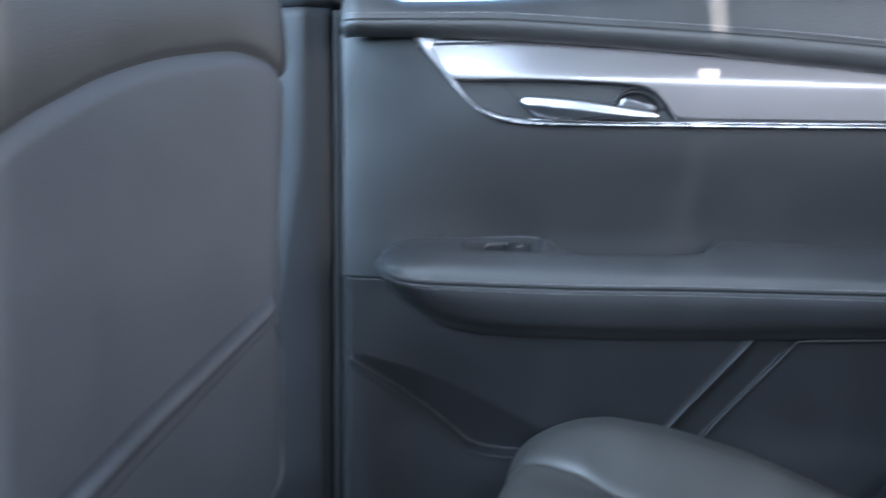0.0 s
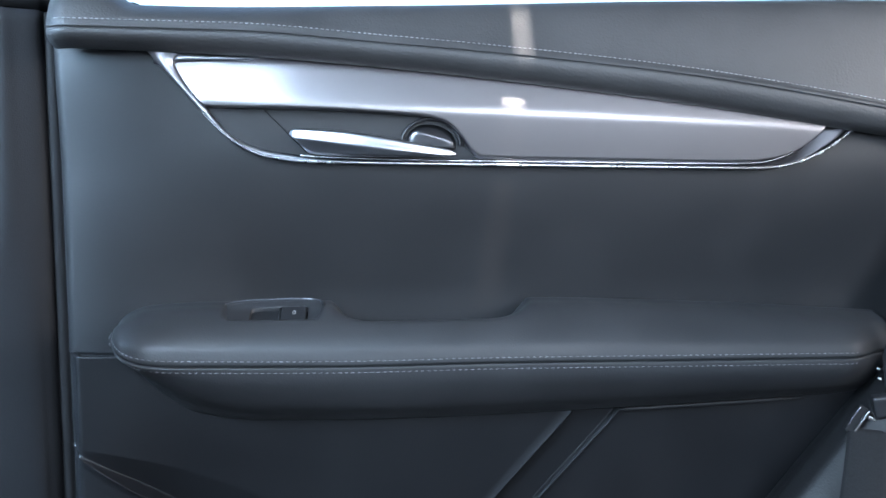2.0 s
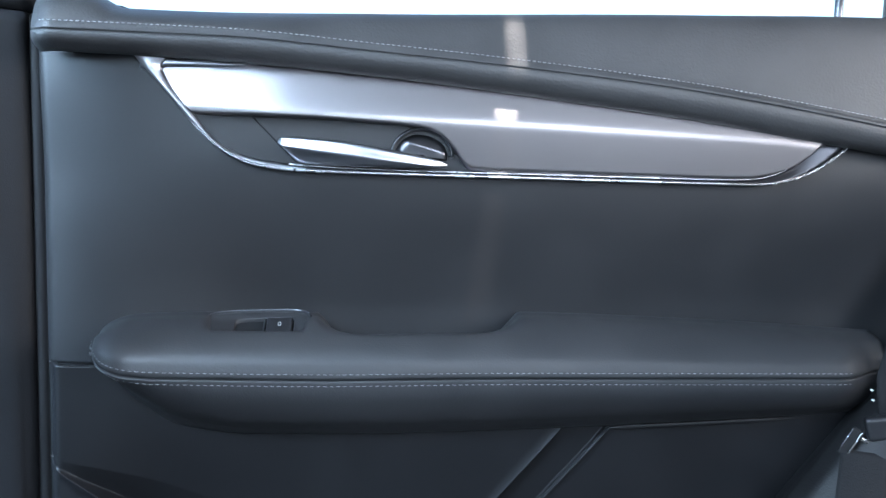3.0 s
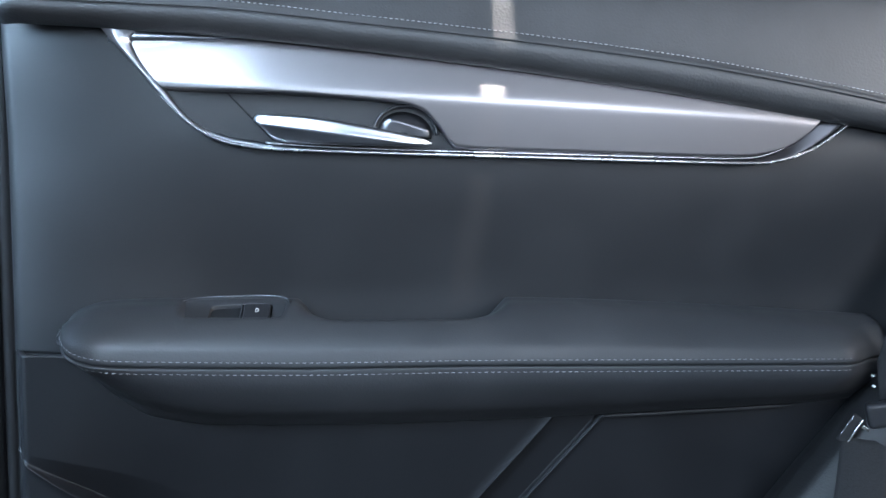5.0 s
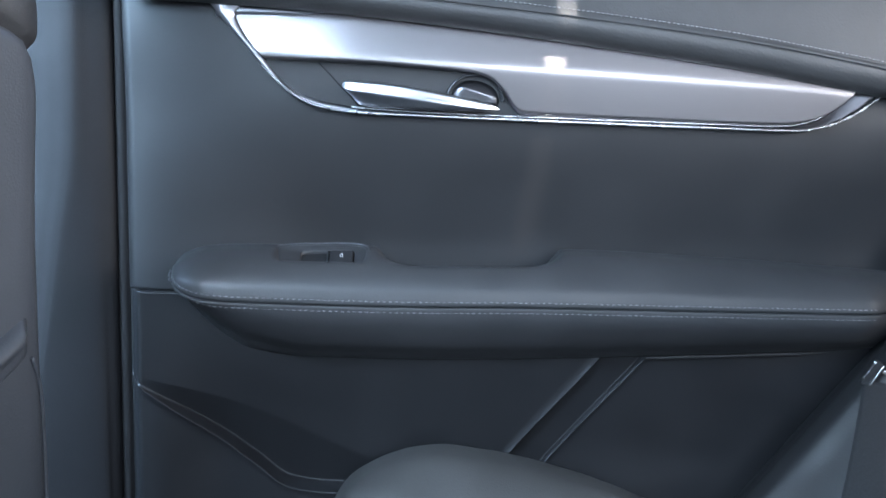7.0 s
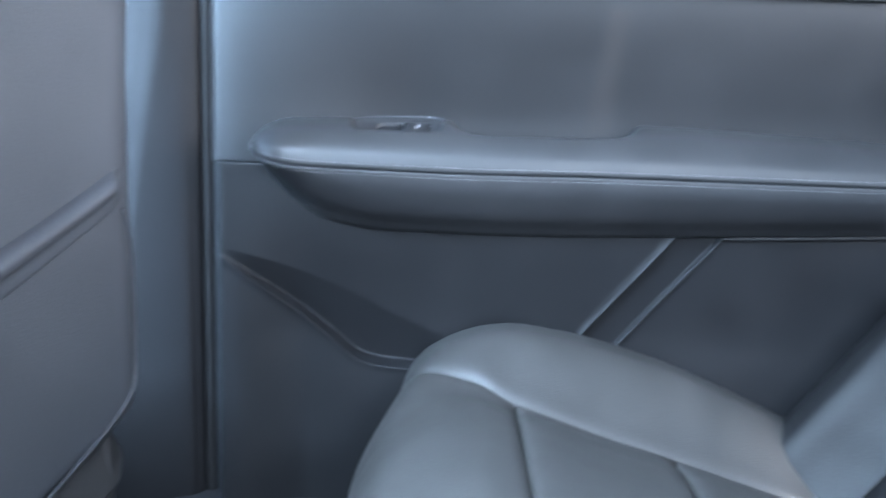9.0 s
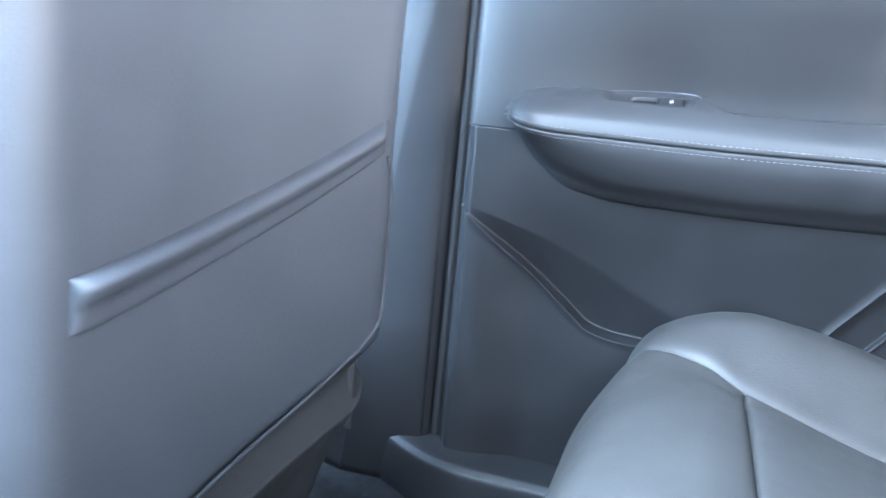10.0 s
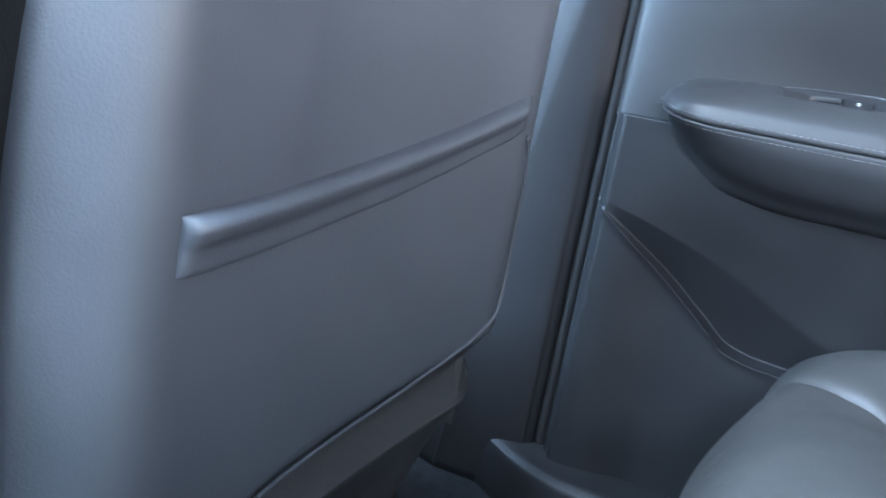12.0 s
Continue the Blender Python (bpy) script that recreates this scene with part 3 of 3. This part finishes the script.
def back_x(y, z):
    u = (y - SEAT_MID) / SEAT_HALF
    x = -0.104 + 0.058 * min(max(u, 0.0), 1.0) ** 1.8 + 0.010 * step(0.5, 0.75, z)
    x -= 0.016 * step(-0.115, -0.055, y) ** 1.5
    return x - 0.115 * max(0.0, (-0.38 - u) / 0.33) ** 2.4


U_MIN = -0.71
shell_top = curve_of((-1.05, 0.565), (-0.75, 0.592), (-0.41, 0.618), (0.12, 0.666), (0.5, 0.691), (0.80, 0.702), (0.92, 0.699), (0.98, 0.688), (1.05, 0.66))
piping = curve_of((-0.56, 0.085), (-0.46, 0.113), (-0.368, 0.139), (-0.28, 0.162), (-0.22, 0.181), (-0.16, 0.207), (-0.13, 0.224), (-0.108, 0.243), (-0.05, 0.275))
side_y = curve_of((0.10, -0.080), (0.25, -0.074), (0.44, -0.072), (0.52, -0.064), (0.595, -0.056), (0.626, -0.064), (0.655, -0.082), (0.687, -0.106), (0.702, -0.125))
left_y = curve_of((0.10, -0.539), (0.37, -0.539), (0.41, -0.538), (0.46, -0.536), (0.52, -0.531), (0.66, -0.50))


def shell_low(u):
    return piping(SEAT_MID + SEAT_HALF * u) - 0.008


def panel_y(u, z):
    """The place across the seat back, drawn in towards its shoulders."""
    y = SEAT_MID + SEAT_HALF * u
    y += (side_y(z) + 0.110) * max(0.0, (u - 0.55) / 0.45) ** 1.6
    return y + (left_y(z) - SEAT_MID - SEAT_HALF * U_MIN) * max(0.0, (-0.25 - u) / (-0.25 - U_MIN)) ** 1.5


rows = []
for i in range(61):
    u = U_MIN + (1.0 - U_MIN) * i / 60
    y = SEAT_MID + SEAT_HALF * u
    lo, hi = shell_low(u), shell_top(u)
    row = [(back_x(y, lo) - 0.012, panel_y(u, lo), lo + 0.002)]
    for v in span(0, 1, 70):
        z = lo + (hi - lo) * v
        roll = 0.010 * (step(0.94, 1.0, u) + step(0.97, 1.0, v) + step(0.03, 0.0, v))
        yy = panel_y(u, z)
        row.append((back_x(yy, z) - roll, yy, z))
    yy = panel_y(u, hi)
    row.append((back_x(yy, hi) - 0.025, yy, hi - 0.001))
    rows.append(row)
part("back_panel", sheet(rows, (1, 0, 0)), BACK_VINYL, seat, "blue-grey grained vinyl back panel", thick=0.004)
band_top = curve_of((-0.62, 0.346), (-0.480, 0.357), (-0.434, 0.362), (-0.361, 0.3725), (-0.276, 0.392), (-0.213, 0.412), (-0.163, 0.432), (-0.110, 0.457))
rows = []
for y in span(-0.476, -0.118, 70):
    zt = band_top(y)
    round_end = math.sqrt(max(0.0, 1 - max(0.0, (-0.456 - y) / 0.0205) ** 2))
    end = (0.0 if y < -0.4755 else 0.10 + 0.90 * round_end) * (1 - step(-0.135, -0.118, y) * 0.9)
    hgt = (0.030 + 0.004 * step(-0.12, -0.3, y)) 
    bx = back_x(y, zt) + 0.0005
    rows.append(smooth_line([(bx - 0.004, y, zt + 0.002), (bx + 0.008 * end, y, zt + 0.0005), (bx + 0.0135 * end, y, zt - 0.005), (bx + 0.0115 * end, y, zt - 0.012), (bx + 0.006 * end, y, zt - 0.6 * hgt), (bx + 0.004 * end, y, zt - hgt), (bx - 0.004, y, zt - hgt - 0.001)], 28))
part("pocket_band", sheet(rows, (1, 0, 0)), BACK_VINYL, seat, "padded rim of the map pocket", thick=0.002)
path = [(back_x(y, z) + 0.001, y, z) for y, z in ((-0.113, 0.418), (-0.100, 0.385), (-0.094, 0.34), (-0.092, 0.29), (-0.097, 0.262))]
path += [(back_x(y, 0.2) + 0.0005, y, piping(y)) for y in span(-0.108, -0.455, 16)]
part("edge_piping", tube(smooth_line(path, 110), 0.0019, 8, axis=Vector((1, 0.3, 0))), BACK_VINYL, seat, "raised piping round the back panel")
# padded frame of the seat round the panel
rows = []
for z in span(0.12, 0.98, 70):
    w = 0.236 - 0.08 * step(0.70, 0.98, z)
    ring = []
    for k in range(41):
        a = math.pi * k / 40
        ring.append((-0.070 - 0.09 * (1 - math.cos(a)) / 2 - 0.12 * math.sin(a) ** 0.6 + 0.01 * step(0.55, 0.9, z), -0.336 + w * math.cos(a), z))
    rows.append(ring)
part("side_cushion", sheet(rows, (0, 1, 0)), LEATHER, seat, "black leather seat bolster", thick=0.004)
rows = []
for u in span(U_MIN, 1.0, 50):
    z0 = shell_top(u)
    y = panel_y(u, z0)
    bx = back_x(y, z0)
    c = 1 - abs(u) ** 6
    rows.append(smooth_line([(bx - 0.03, y, z0 - 0.03), (bx - 0.006, y, z0 - 0.004), (bx + 0.002, y, z0 + 0.010), (bx + 0.006 * c, y, z0 + 0.05), (bx - 0.002, y * 0.9 - 0.037, z0 + 0.14 * (0.6 + 0.4 * c)), (bx - 0.03, y * 0.85 - 0.056, z0 + 0.22 * (0.5 + 0.5 * c)), (bx - 0.10, y * 0.8 - 0.074, z0 + 0.26 * (0.4 + 0.6 * c))], 36))
part("upper_cushion", sheet(rows, (1, 0, 0)), LEATHER, seat, "black leather shoulder cushion", thick=0.004)
rows = []
for i in range(51):
    u = U_MIN + (1.0 - U_MIN) * i / 50
    lo = shell_low(u)
    y = panel_y(u, lo)
    bx = back_x(y, lo)
    rows.append(smooth_line([(bx - 0.016, y, lo + 0.02), (bx - 0.014, y, lo - 0.004), (bx - 0.030, y, lo - 0.030), (bx - 0.022, y + 0.006, lo - 0.062), (bx - 0.020, y + 0.008, lo - 0.072), (bx - 0.040, y, max(0.015, lo - 0.11)), (bx - 0.075, y, 0.008)], 34))
for dx, dy in ((-0.012, 0.006), (-0.04, 0.012), (-0.12, 0.014), (-0.30, 0.014)):
    rows.append([p + Vector((dx, dy, 0)) for p in rows[50]])
part("lower_cover", sheet(rows, (1, 0, 0)), LEATHER, seat, "dark leather-look lower seat cover", thick=0.003)
part("seat_base", box((-0.62, -0.56, 0.09), (-0.17, -0.115, 0.27), 0.03, 4), PLASTIC, seat, "black plastic seat base")
part("headrest", box((-0.16, -0.50, 0.92), (-0.06, -0.24, 1.10), 0.04, 5), LEATHER, seat, "black leather headrest")
driver = copy_thing(seat, pose(0.02, -0.78, 0.0))
tagged(driver, "front driver seat with blue-grey vinyl back and map pocket", "car seat", "front seats")

# ---- the rear bench ----
bench = thing("bench_seat", "dark grey leather rear bench seat with sewn seams", "car seat")


MAIN = [(0.80, 0.097), (0.65, 0.140), (0.50, 0.184), (0.40, 0.213), (0.345, 0.229), (0.318, 0.234), (0.282, 0.243), (0.242, 0.240), (0.205, 0.224), (0.175, 0.185), (0.158, 0.13), (0.165, 0.06), (0.18, 0.01)]
SIDE = [(0.80, 0.095), (0.66, 0.178), (0.52, 0.241), (0.423, 0.274), (0.36, 0.286), (0.32, 0.290), (0.285, 0.286), (0.25, 0.273), (0.222, 0.252), (0.203, 0.215), (0.195, 0.16), (0.20, 0.08), (0.21, 0.01)]
STEPS = 121
main_line = smooth_line([(x, 0, z) for x, z in MAIN], STEPS)
side_line = smooth_line([(x, 0, z) for x, z in SIDE], STEPS)
seam_at = curve_of((0, -0.105), (1, -0.100), (2, -0.092), (3, -0.091), (4, -0.088), (5, -0.084), (6, -0.071), (7, -0.054), (8, -0.032), (9, -0.001), (9.6, 0.022), (12, 0.024))


def cushion(i, y):
    """A point of the cushion: the step along its profile, and the place across it."""
    q = i / (STEPS - 1) * 12
    ys = seam_at(q)
    w = step(-0.105, -0.012, y)
    p = main_line[i].lerp(side_line[i], w)
    dent = math.exp(-abs(y - ys) / 0.0035)
    if y < ys and 4.0 < q < 6.0:
        dent = max(dent, math.exp(-abs(p.x - 0.318) / 0.004))
    if y < ys and 1.2 < q < 3.2:
        dent = max(dent, math.exp(-abs(p.x - 0.475) / 0.004))
    puff = 0.006 * step(0.0, 0.05, ys - y) * (1 if y < ys else 0)
    fold = 0.0018 * noise.noise((p.x * 11, y * 8, 3.1)) + 0.0008 * noise.noise((p.x * 40, y * 30, 1.7))
    return Vector((p.x + 0.004 * dent * step(8, 10, q), y, p.z + (puff + fold - 0.007 * dent) * (1 - step(8.5, 10.5, q))))


rows = []
for i in range(0, 103):
    ys = seam_at(i / (STEPS - 1) * 12)
    row = [cushion(i, ys + (0.014 - ys) * u ** 1.2) if ys < 0.014 else cushion(i, ys) for u in span(0.0, 1.0, 34)]
    e = row[-1]
    drop = min(0.2, e.z - 0.015)
    row += [Vector((e.x, e.y + 0.004, e.z - 0.004)), Vector((e.x, e.y + 0.009, e.z - 0.013)), Vector((e.x, e.y + 0.012, e.z - 0.03)), Vector((e.x, e.y + 0.012, e.z - drop))]
    rows.append(row)
part("cushion_bolster", sheet(rows, (0, -0.3, 1)), SEAT_LEATHER, bench, "smooth dark grey leather side bolster", thick=0.004)


def cushion_part(name, i0, i1, label):
    rows = []
    for i in range(i0, i1 + 1):
        ys = seam_at(i / (STEPS - 1) * 12)
        rows.append([cushion(i, ys - 0.0004 + (-1.38 - ys) * u ** 2.2) for u in span(0.0, 1.0, 90)])
    part(name, sheet(rows, (-0.4, 0, 1)), SEAT_LEATHER, bench, label, thick=0.004)


cut_a = min(range(STEPS), key=lambda i: abs(main_line[i].x - 0.475) + (1 if main_line[i].z < 0.15 else 0))
cut_b = min(range(STEPS), key=lambda i: abs(main_line[i].x - 0.318))
cushion_part("front_bolster", cut_b, STEPS - 1, "smooth dark grey leather front bolster")
cushion_part("front_insert", cut_a, cut_b, "dark grey leather seat insert")
cushion_part("rear_insert", 0, cut_a, "dark grey leather seat insert")
pipe = [cushion(i, seam_at(i / (STEPS - 1) * 12)) + Vector((0, 0, 0.0005)) for i in range(0, 88)]
part("bolster_seam", tube(pipe, 0.0012, 6, axis=Vector((0, 0, 1))), SEAT_LEATHER, bench, "sewn seam")

UPX, UPZ = 0.61, 0.79
bolster_d = curve_of((-0.14, -0.075), (-0.10, -0.050), (-0.075, -0.025), (-0.06, -0.006), (-0.045, 0.004), (-0.03, 0.004), (-0.01, -0.003), (0.015, -0.015), (0.04, -0.042), (0.06, -0.09))


def on_bolster(s, y, d=0.0):
    d += bolster_d(y)
    return Vector((0.625 + UPX * s - UPZ * d, y, 0.220 + UPZ * s + UPX * d))


rows = [[on_bolster(s, y) for y in span(0.06, -0.14, 44)] for s in span(-0.10, 0.62, 60)]
part("backrest_bolster", sheet(rows, (-1, 0, 0.6)), SHADED_LEATHER, bench, "padded black leather side bolster", thick=0.004)
rows = []
for s in span(-0.10, 0.62, 30):
    bx, bz = 0.621 + UPX * s + 0.024, 0.220 + UPZ * s - 0.018
    rows.append([(bx + 0.004 * math.exp(-abs(y + 0.14) / 0.01), y, bz) for y in span(-0.141, -1.38, 60)])
part("backrest", sheet(rows, (-1, 0, 0.6)), SHADED_LEATHER, bench, "black leather backrest", thick=0.004)

# ---- seat belt ----
belt = thing("seat_belt", "black woven rear seat belt with steel tongue, hanging", "seat belt")


def strap(name, a, b, across, wide, facing, sag=0.0):
    a, b, across = Vector(a), Vector(b), Vector(across).normalized()
    rows = []
    for u in span(0, 1, 40):
        c = a.lerp(b, u) + Vector((0, -sag * math.sin(math.pi * u), 0))
        narrow = wide * (1 - 0.5 * step(0.95, 1.0, u))
        rows.append([c + across * narrow * k + Vector(facing) * 0.002 * (1 - (k * 2) ** 2) for k in span(-0.5, 0.5, 11)])
    part(name, sheet(rows, facing), WEBBING, belt, "black woven webbing", thick=0.0014)


strap("webbing", (0.993, 0.030, 1.12), (0.7865, -0.056, 0.424), (0.85, -0.5, 0.1), 0.046, (-0.6, -0.75, 0.2), 0.004)
strap("lower_webbing", (0.7615, -0.058, 0.390), (0.672, -0.172, 0.245), (0.9, -0.4, 0.0), 0.042, (-0.5, -0.8, 0.2), 0.004)
tongue = part("tongue_body", box((-0.024, -0.006, -0.011), (0.026, 0.006, 0.012), 0.0058, 5), SMOOTH, belt, "black plastic tongue body")
tongue.matrix_basis = pose(0.7850, -0.061, 0.4155, 0, -14, -20)
# tapered bright tube, added for the highlight on the tongue body's right side
part("gloss_streak", tube([(0.002 + 0.0022 * k, -0.0058, -0.0045 + 0.0006 * k) for k in range(10)], lambda u: 0.0022 * math.sin(math.pi * min(0.95, max(0.05, u))) + 0.0004, 8), PIVOT, tongue, "bright streak standing in for gloss on the tongue body")
lean = pose(0.7480, -0.0515, 0.3985, 0, 27, -20)
grip = part("tongue_grip", box((-0.0044, -0.0035, -0.0145), (0.0040, 0.0035, 0.0145), 0.0022, 3), RUBBER, belt, "black plastic tongue sleeve")
grip.matrix_basis = lean
part("grip_edge", tube([(-0.0040, -0.0034, z) for z in span(-0.009, 0.013, 12)], 0.0005, 6), CHROME, grip, "thin bright edge")
blade = part("tongue_blade", box((0.0036, -0.0046, -0.0145), (0.0058, -0.0010, 0.0135), 0.0006, 2), STEEL, belt, "polished steel tongue edge")
blade.matrix_basis = lean
tip = part("tongue_tip", box((-0.004, -0.0012, -0.0015), (0.004, 0.0012, 0.0022), 0.0008, 2), STEEL, belt, "polished steel tongue tip")
tip.matrix_basis = pose(0.7620, -0.0545, 0.3990, 0, 25, -20)
for x, z in ((0.7705, 0.4464), (0.7725, 0.4365)):
    part("stitch_dot", box((x - 0.0009, -0.0478, z - 0.0009), (x + 0.0009, -0.0440, z + 0.0009), 0.0004, 1), MARK, belt, "small white stitch")
part("belt_guide", box((0.950, 0.022, 1.105), (1.02, 0.050, 1.135), 0.006, 3), PLASTIC, belt, "black plastic shoulder guide")

# ---- console, sill and floor ----
console = thing("centre_console", "grey-black plastic rear end of the centre console", "console")
rows = []
for x in span(-0.85, 0.02, 30):
    e = 0.02 * step(-0.02, 0.02, x)
    rows.append(smooth_line([(x, -0.585 - e, 0.006), (x, -0.615 - e, 0.12), (x, -0.655 - e, 0.26), (x, -0.685 - e, 0.36 - e), (x, -0.715, 0.392 - e), (x, -0.80, 0.402 - e), (x, -0.90, 0.392 - e), (x, -0.93, 0.36 - e), (x, -0.955, 0.20), (x, -0.985, 0.006)], 50))
rows.append([Vector((0.012, -0.785 + (p.y + 0.785) * 0.86, 0.006 + (p.z - 0.006) * 0.93)) for p in rows[-1]])
rows.append([Vector((0.014, -0.785 + (p.y + 0.785) * 0.02, 0.15 + (p.z - 0.15) * 0.02)) for p in rows[-1]])
part("console_body", sheet(rows, (0, 0, 1)), PLASTIC, console, "grained grey-black plastic console end", thick=0.003)

sill = tagged(thing("door_sill", "black plastic door sill trim with rounded edge", "sill"), kind="structure")
rows = []
for x in span(-0.16, 0.95, 120):
    up = 0.05 * (1 - step(-0.16, -0.02, x)) ** 2.4
    inn = 0.070 * (1 - step(-0.12, 0.06, x)) ** 1.5
    rows.append(smooth_line([(x, 0.09, 0.075 + up), (x, 0.02 + inn * 0.6, 0.072 + up), (x, -0.018 + inn, 0.069 + up), (x, -0.030 + inn, 0.064 + up), (x, -0.036 + inn, 0.052 + up), (x, -0.040 + inn, 0.0)], 30))
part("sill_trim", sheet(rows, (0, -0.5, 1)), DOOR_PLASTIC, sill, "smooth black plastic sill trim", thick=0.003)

tagged(part("floor", box((-1.3, -1.5, -0.04), (2.0, 0.12, 0.006)), CARPET), "charcoal cut-pile carpet floor", "floor", kind="structure")

# ---- the rest of the cabin ----
def shell(name, lo, hi, mat, label):
    return tagged(part(name, box(lo, hi, 0.004, 1), mat, smooth=False), label, "wall", kind="structure")


def slab(outline, low, high):
    """A flat piece with the given outline seen from above."""
    bm = bmesh.new()
    face = bm.faces.new([bm.verts.new((x, y, low)) for x, y in outline])
    up = bmesh.ops.extrude_face_region(bm, geom=[face])
    bmesh.ops.translate(bm, vec=(0, 0, high - low), verts=[v for v in up["geom"] if isinstance(v, bmesh.types.BMVert)])
    bmesh.ops.recalc_face_normals(bm, faces=bm.faces[:])
    return bm


def oblong(x0, y0, x1, y1):
    return [(x0, y0), (x1, y0), (x1, y1), (x0, y1)]


# the roof lining leaves the roof window open; an added slit, itself unseen, shapes the sun into a streak on the door
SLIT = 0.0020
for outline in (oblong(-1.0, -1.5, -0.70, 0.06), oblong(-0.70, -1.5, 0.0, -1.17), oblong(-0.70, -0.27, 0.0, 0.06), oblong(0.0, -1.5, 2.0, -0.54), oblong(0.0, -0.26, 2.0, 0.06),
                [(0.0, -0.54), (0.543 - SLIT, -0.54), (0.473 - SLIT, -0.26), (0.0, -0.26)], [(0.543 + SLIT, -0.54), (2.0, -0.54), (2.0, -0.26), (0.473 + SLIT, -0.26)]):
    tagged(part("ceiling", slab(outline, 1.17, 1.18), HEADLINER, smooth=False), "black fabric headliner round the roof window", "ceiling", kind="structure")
shell("wall_front", (-1.32, -1.5, -0.04), (-1.28, 0.08, 0.80), PLASTIC, "black dashboard wall")
shell("wall_rear", (1.98, -1.5, -0.04), (2.02, 0.08, 0.80), PLASTIC, "black tailgate wall")
shell("wall_front_door", (-1.28, 0.05, -0.04), (-0.20, 0.10, 0.78), PLASTIC, "black front door panel")
shell("wall_pillar_outer", (-0.22, 0.092, -0.04), (-0.018, 0.13, 1.17), RUBBER, "black body pillar")
shell("wall_rear_quarter", (1.03, 0.05, -0.04), (2.0, 0.10, 1.17), PLASTIC, "black quarter panel")
shell("wall_far_front_door", (-1.28, -1.56, -0.04), (-0.08, -1.50, 0.78), PLASTIC, "black front door panel")
shell("wall_far_pillar", (-0.08, -1.56, -0.04), (0.04, -1.50, 1.17), PLASTIC, "black pillar")
# unseen far panel and dark pane, added to hold back the sun
shell("wall_far_sun_block", (0.04, -1.56, -0.04), (1.30, -1.50, 0.60), PLASTIC, "unseen black panel that keeps the sun out")
tagged(part("window_1", box((0.04, -1.532, 0.60), (1.30, -1.528, 1.17)), SUN_BLOCK_GLASS, smooth=False), "unseen dark pane that keeps the sun out", "window", kind="structure")
shell("wall_far_quarter", (1.30, -1.56, -0.04), (2.0, -1.50, 1.17), PLASTIC, "black quarter panel")
tagged(part("ground", box((-400, -400, -0.50), (400, 400, -0.40)), CONCRETE), "pale sunlit concrete ground", "ground", kind="structure")
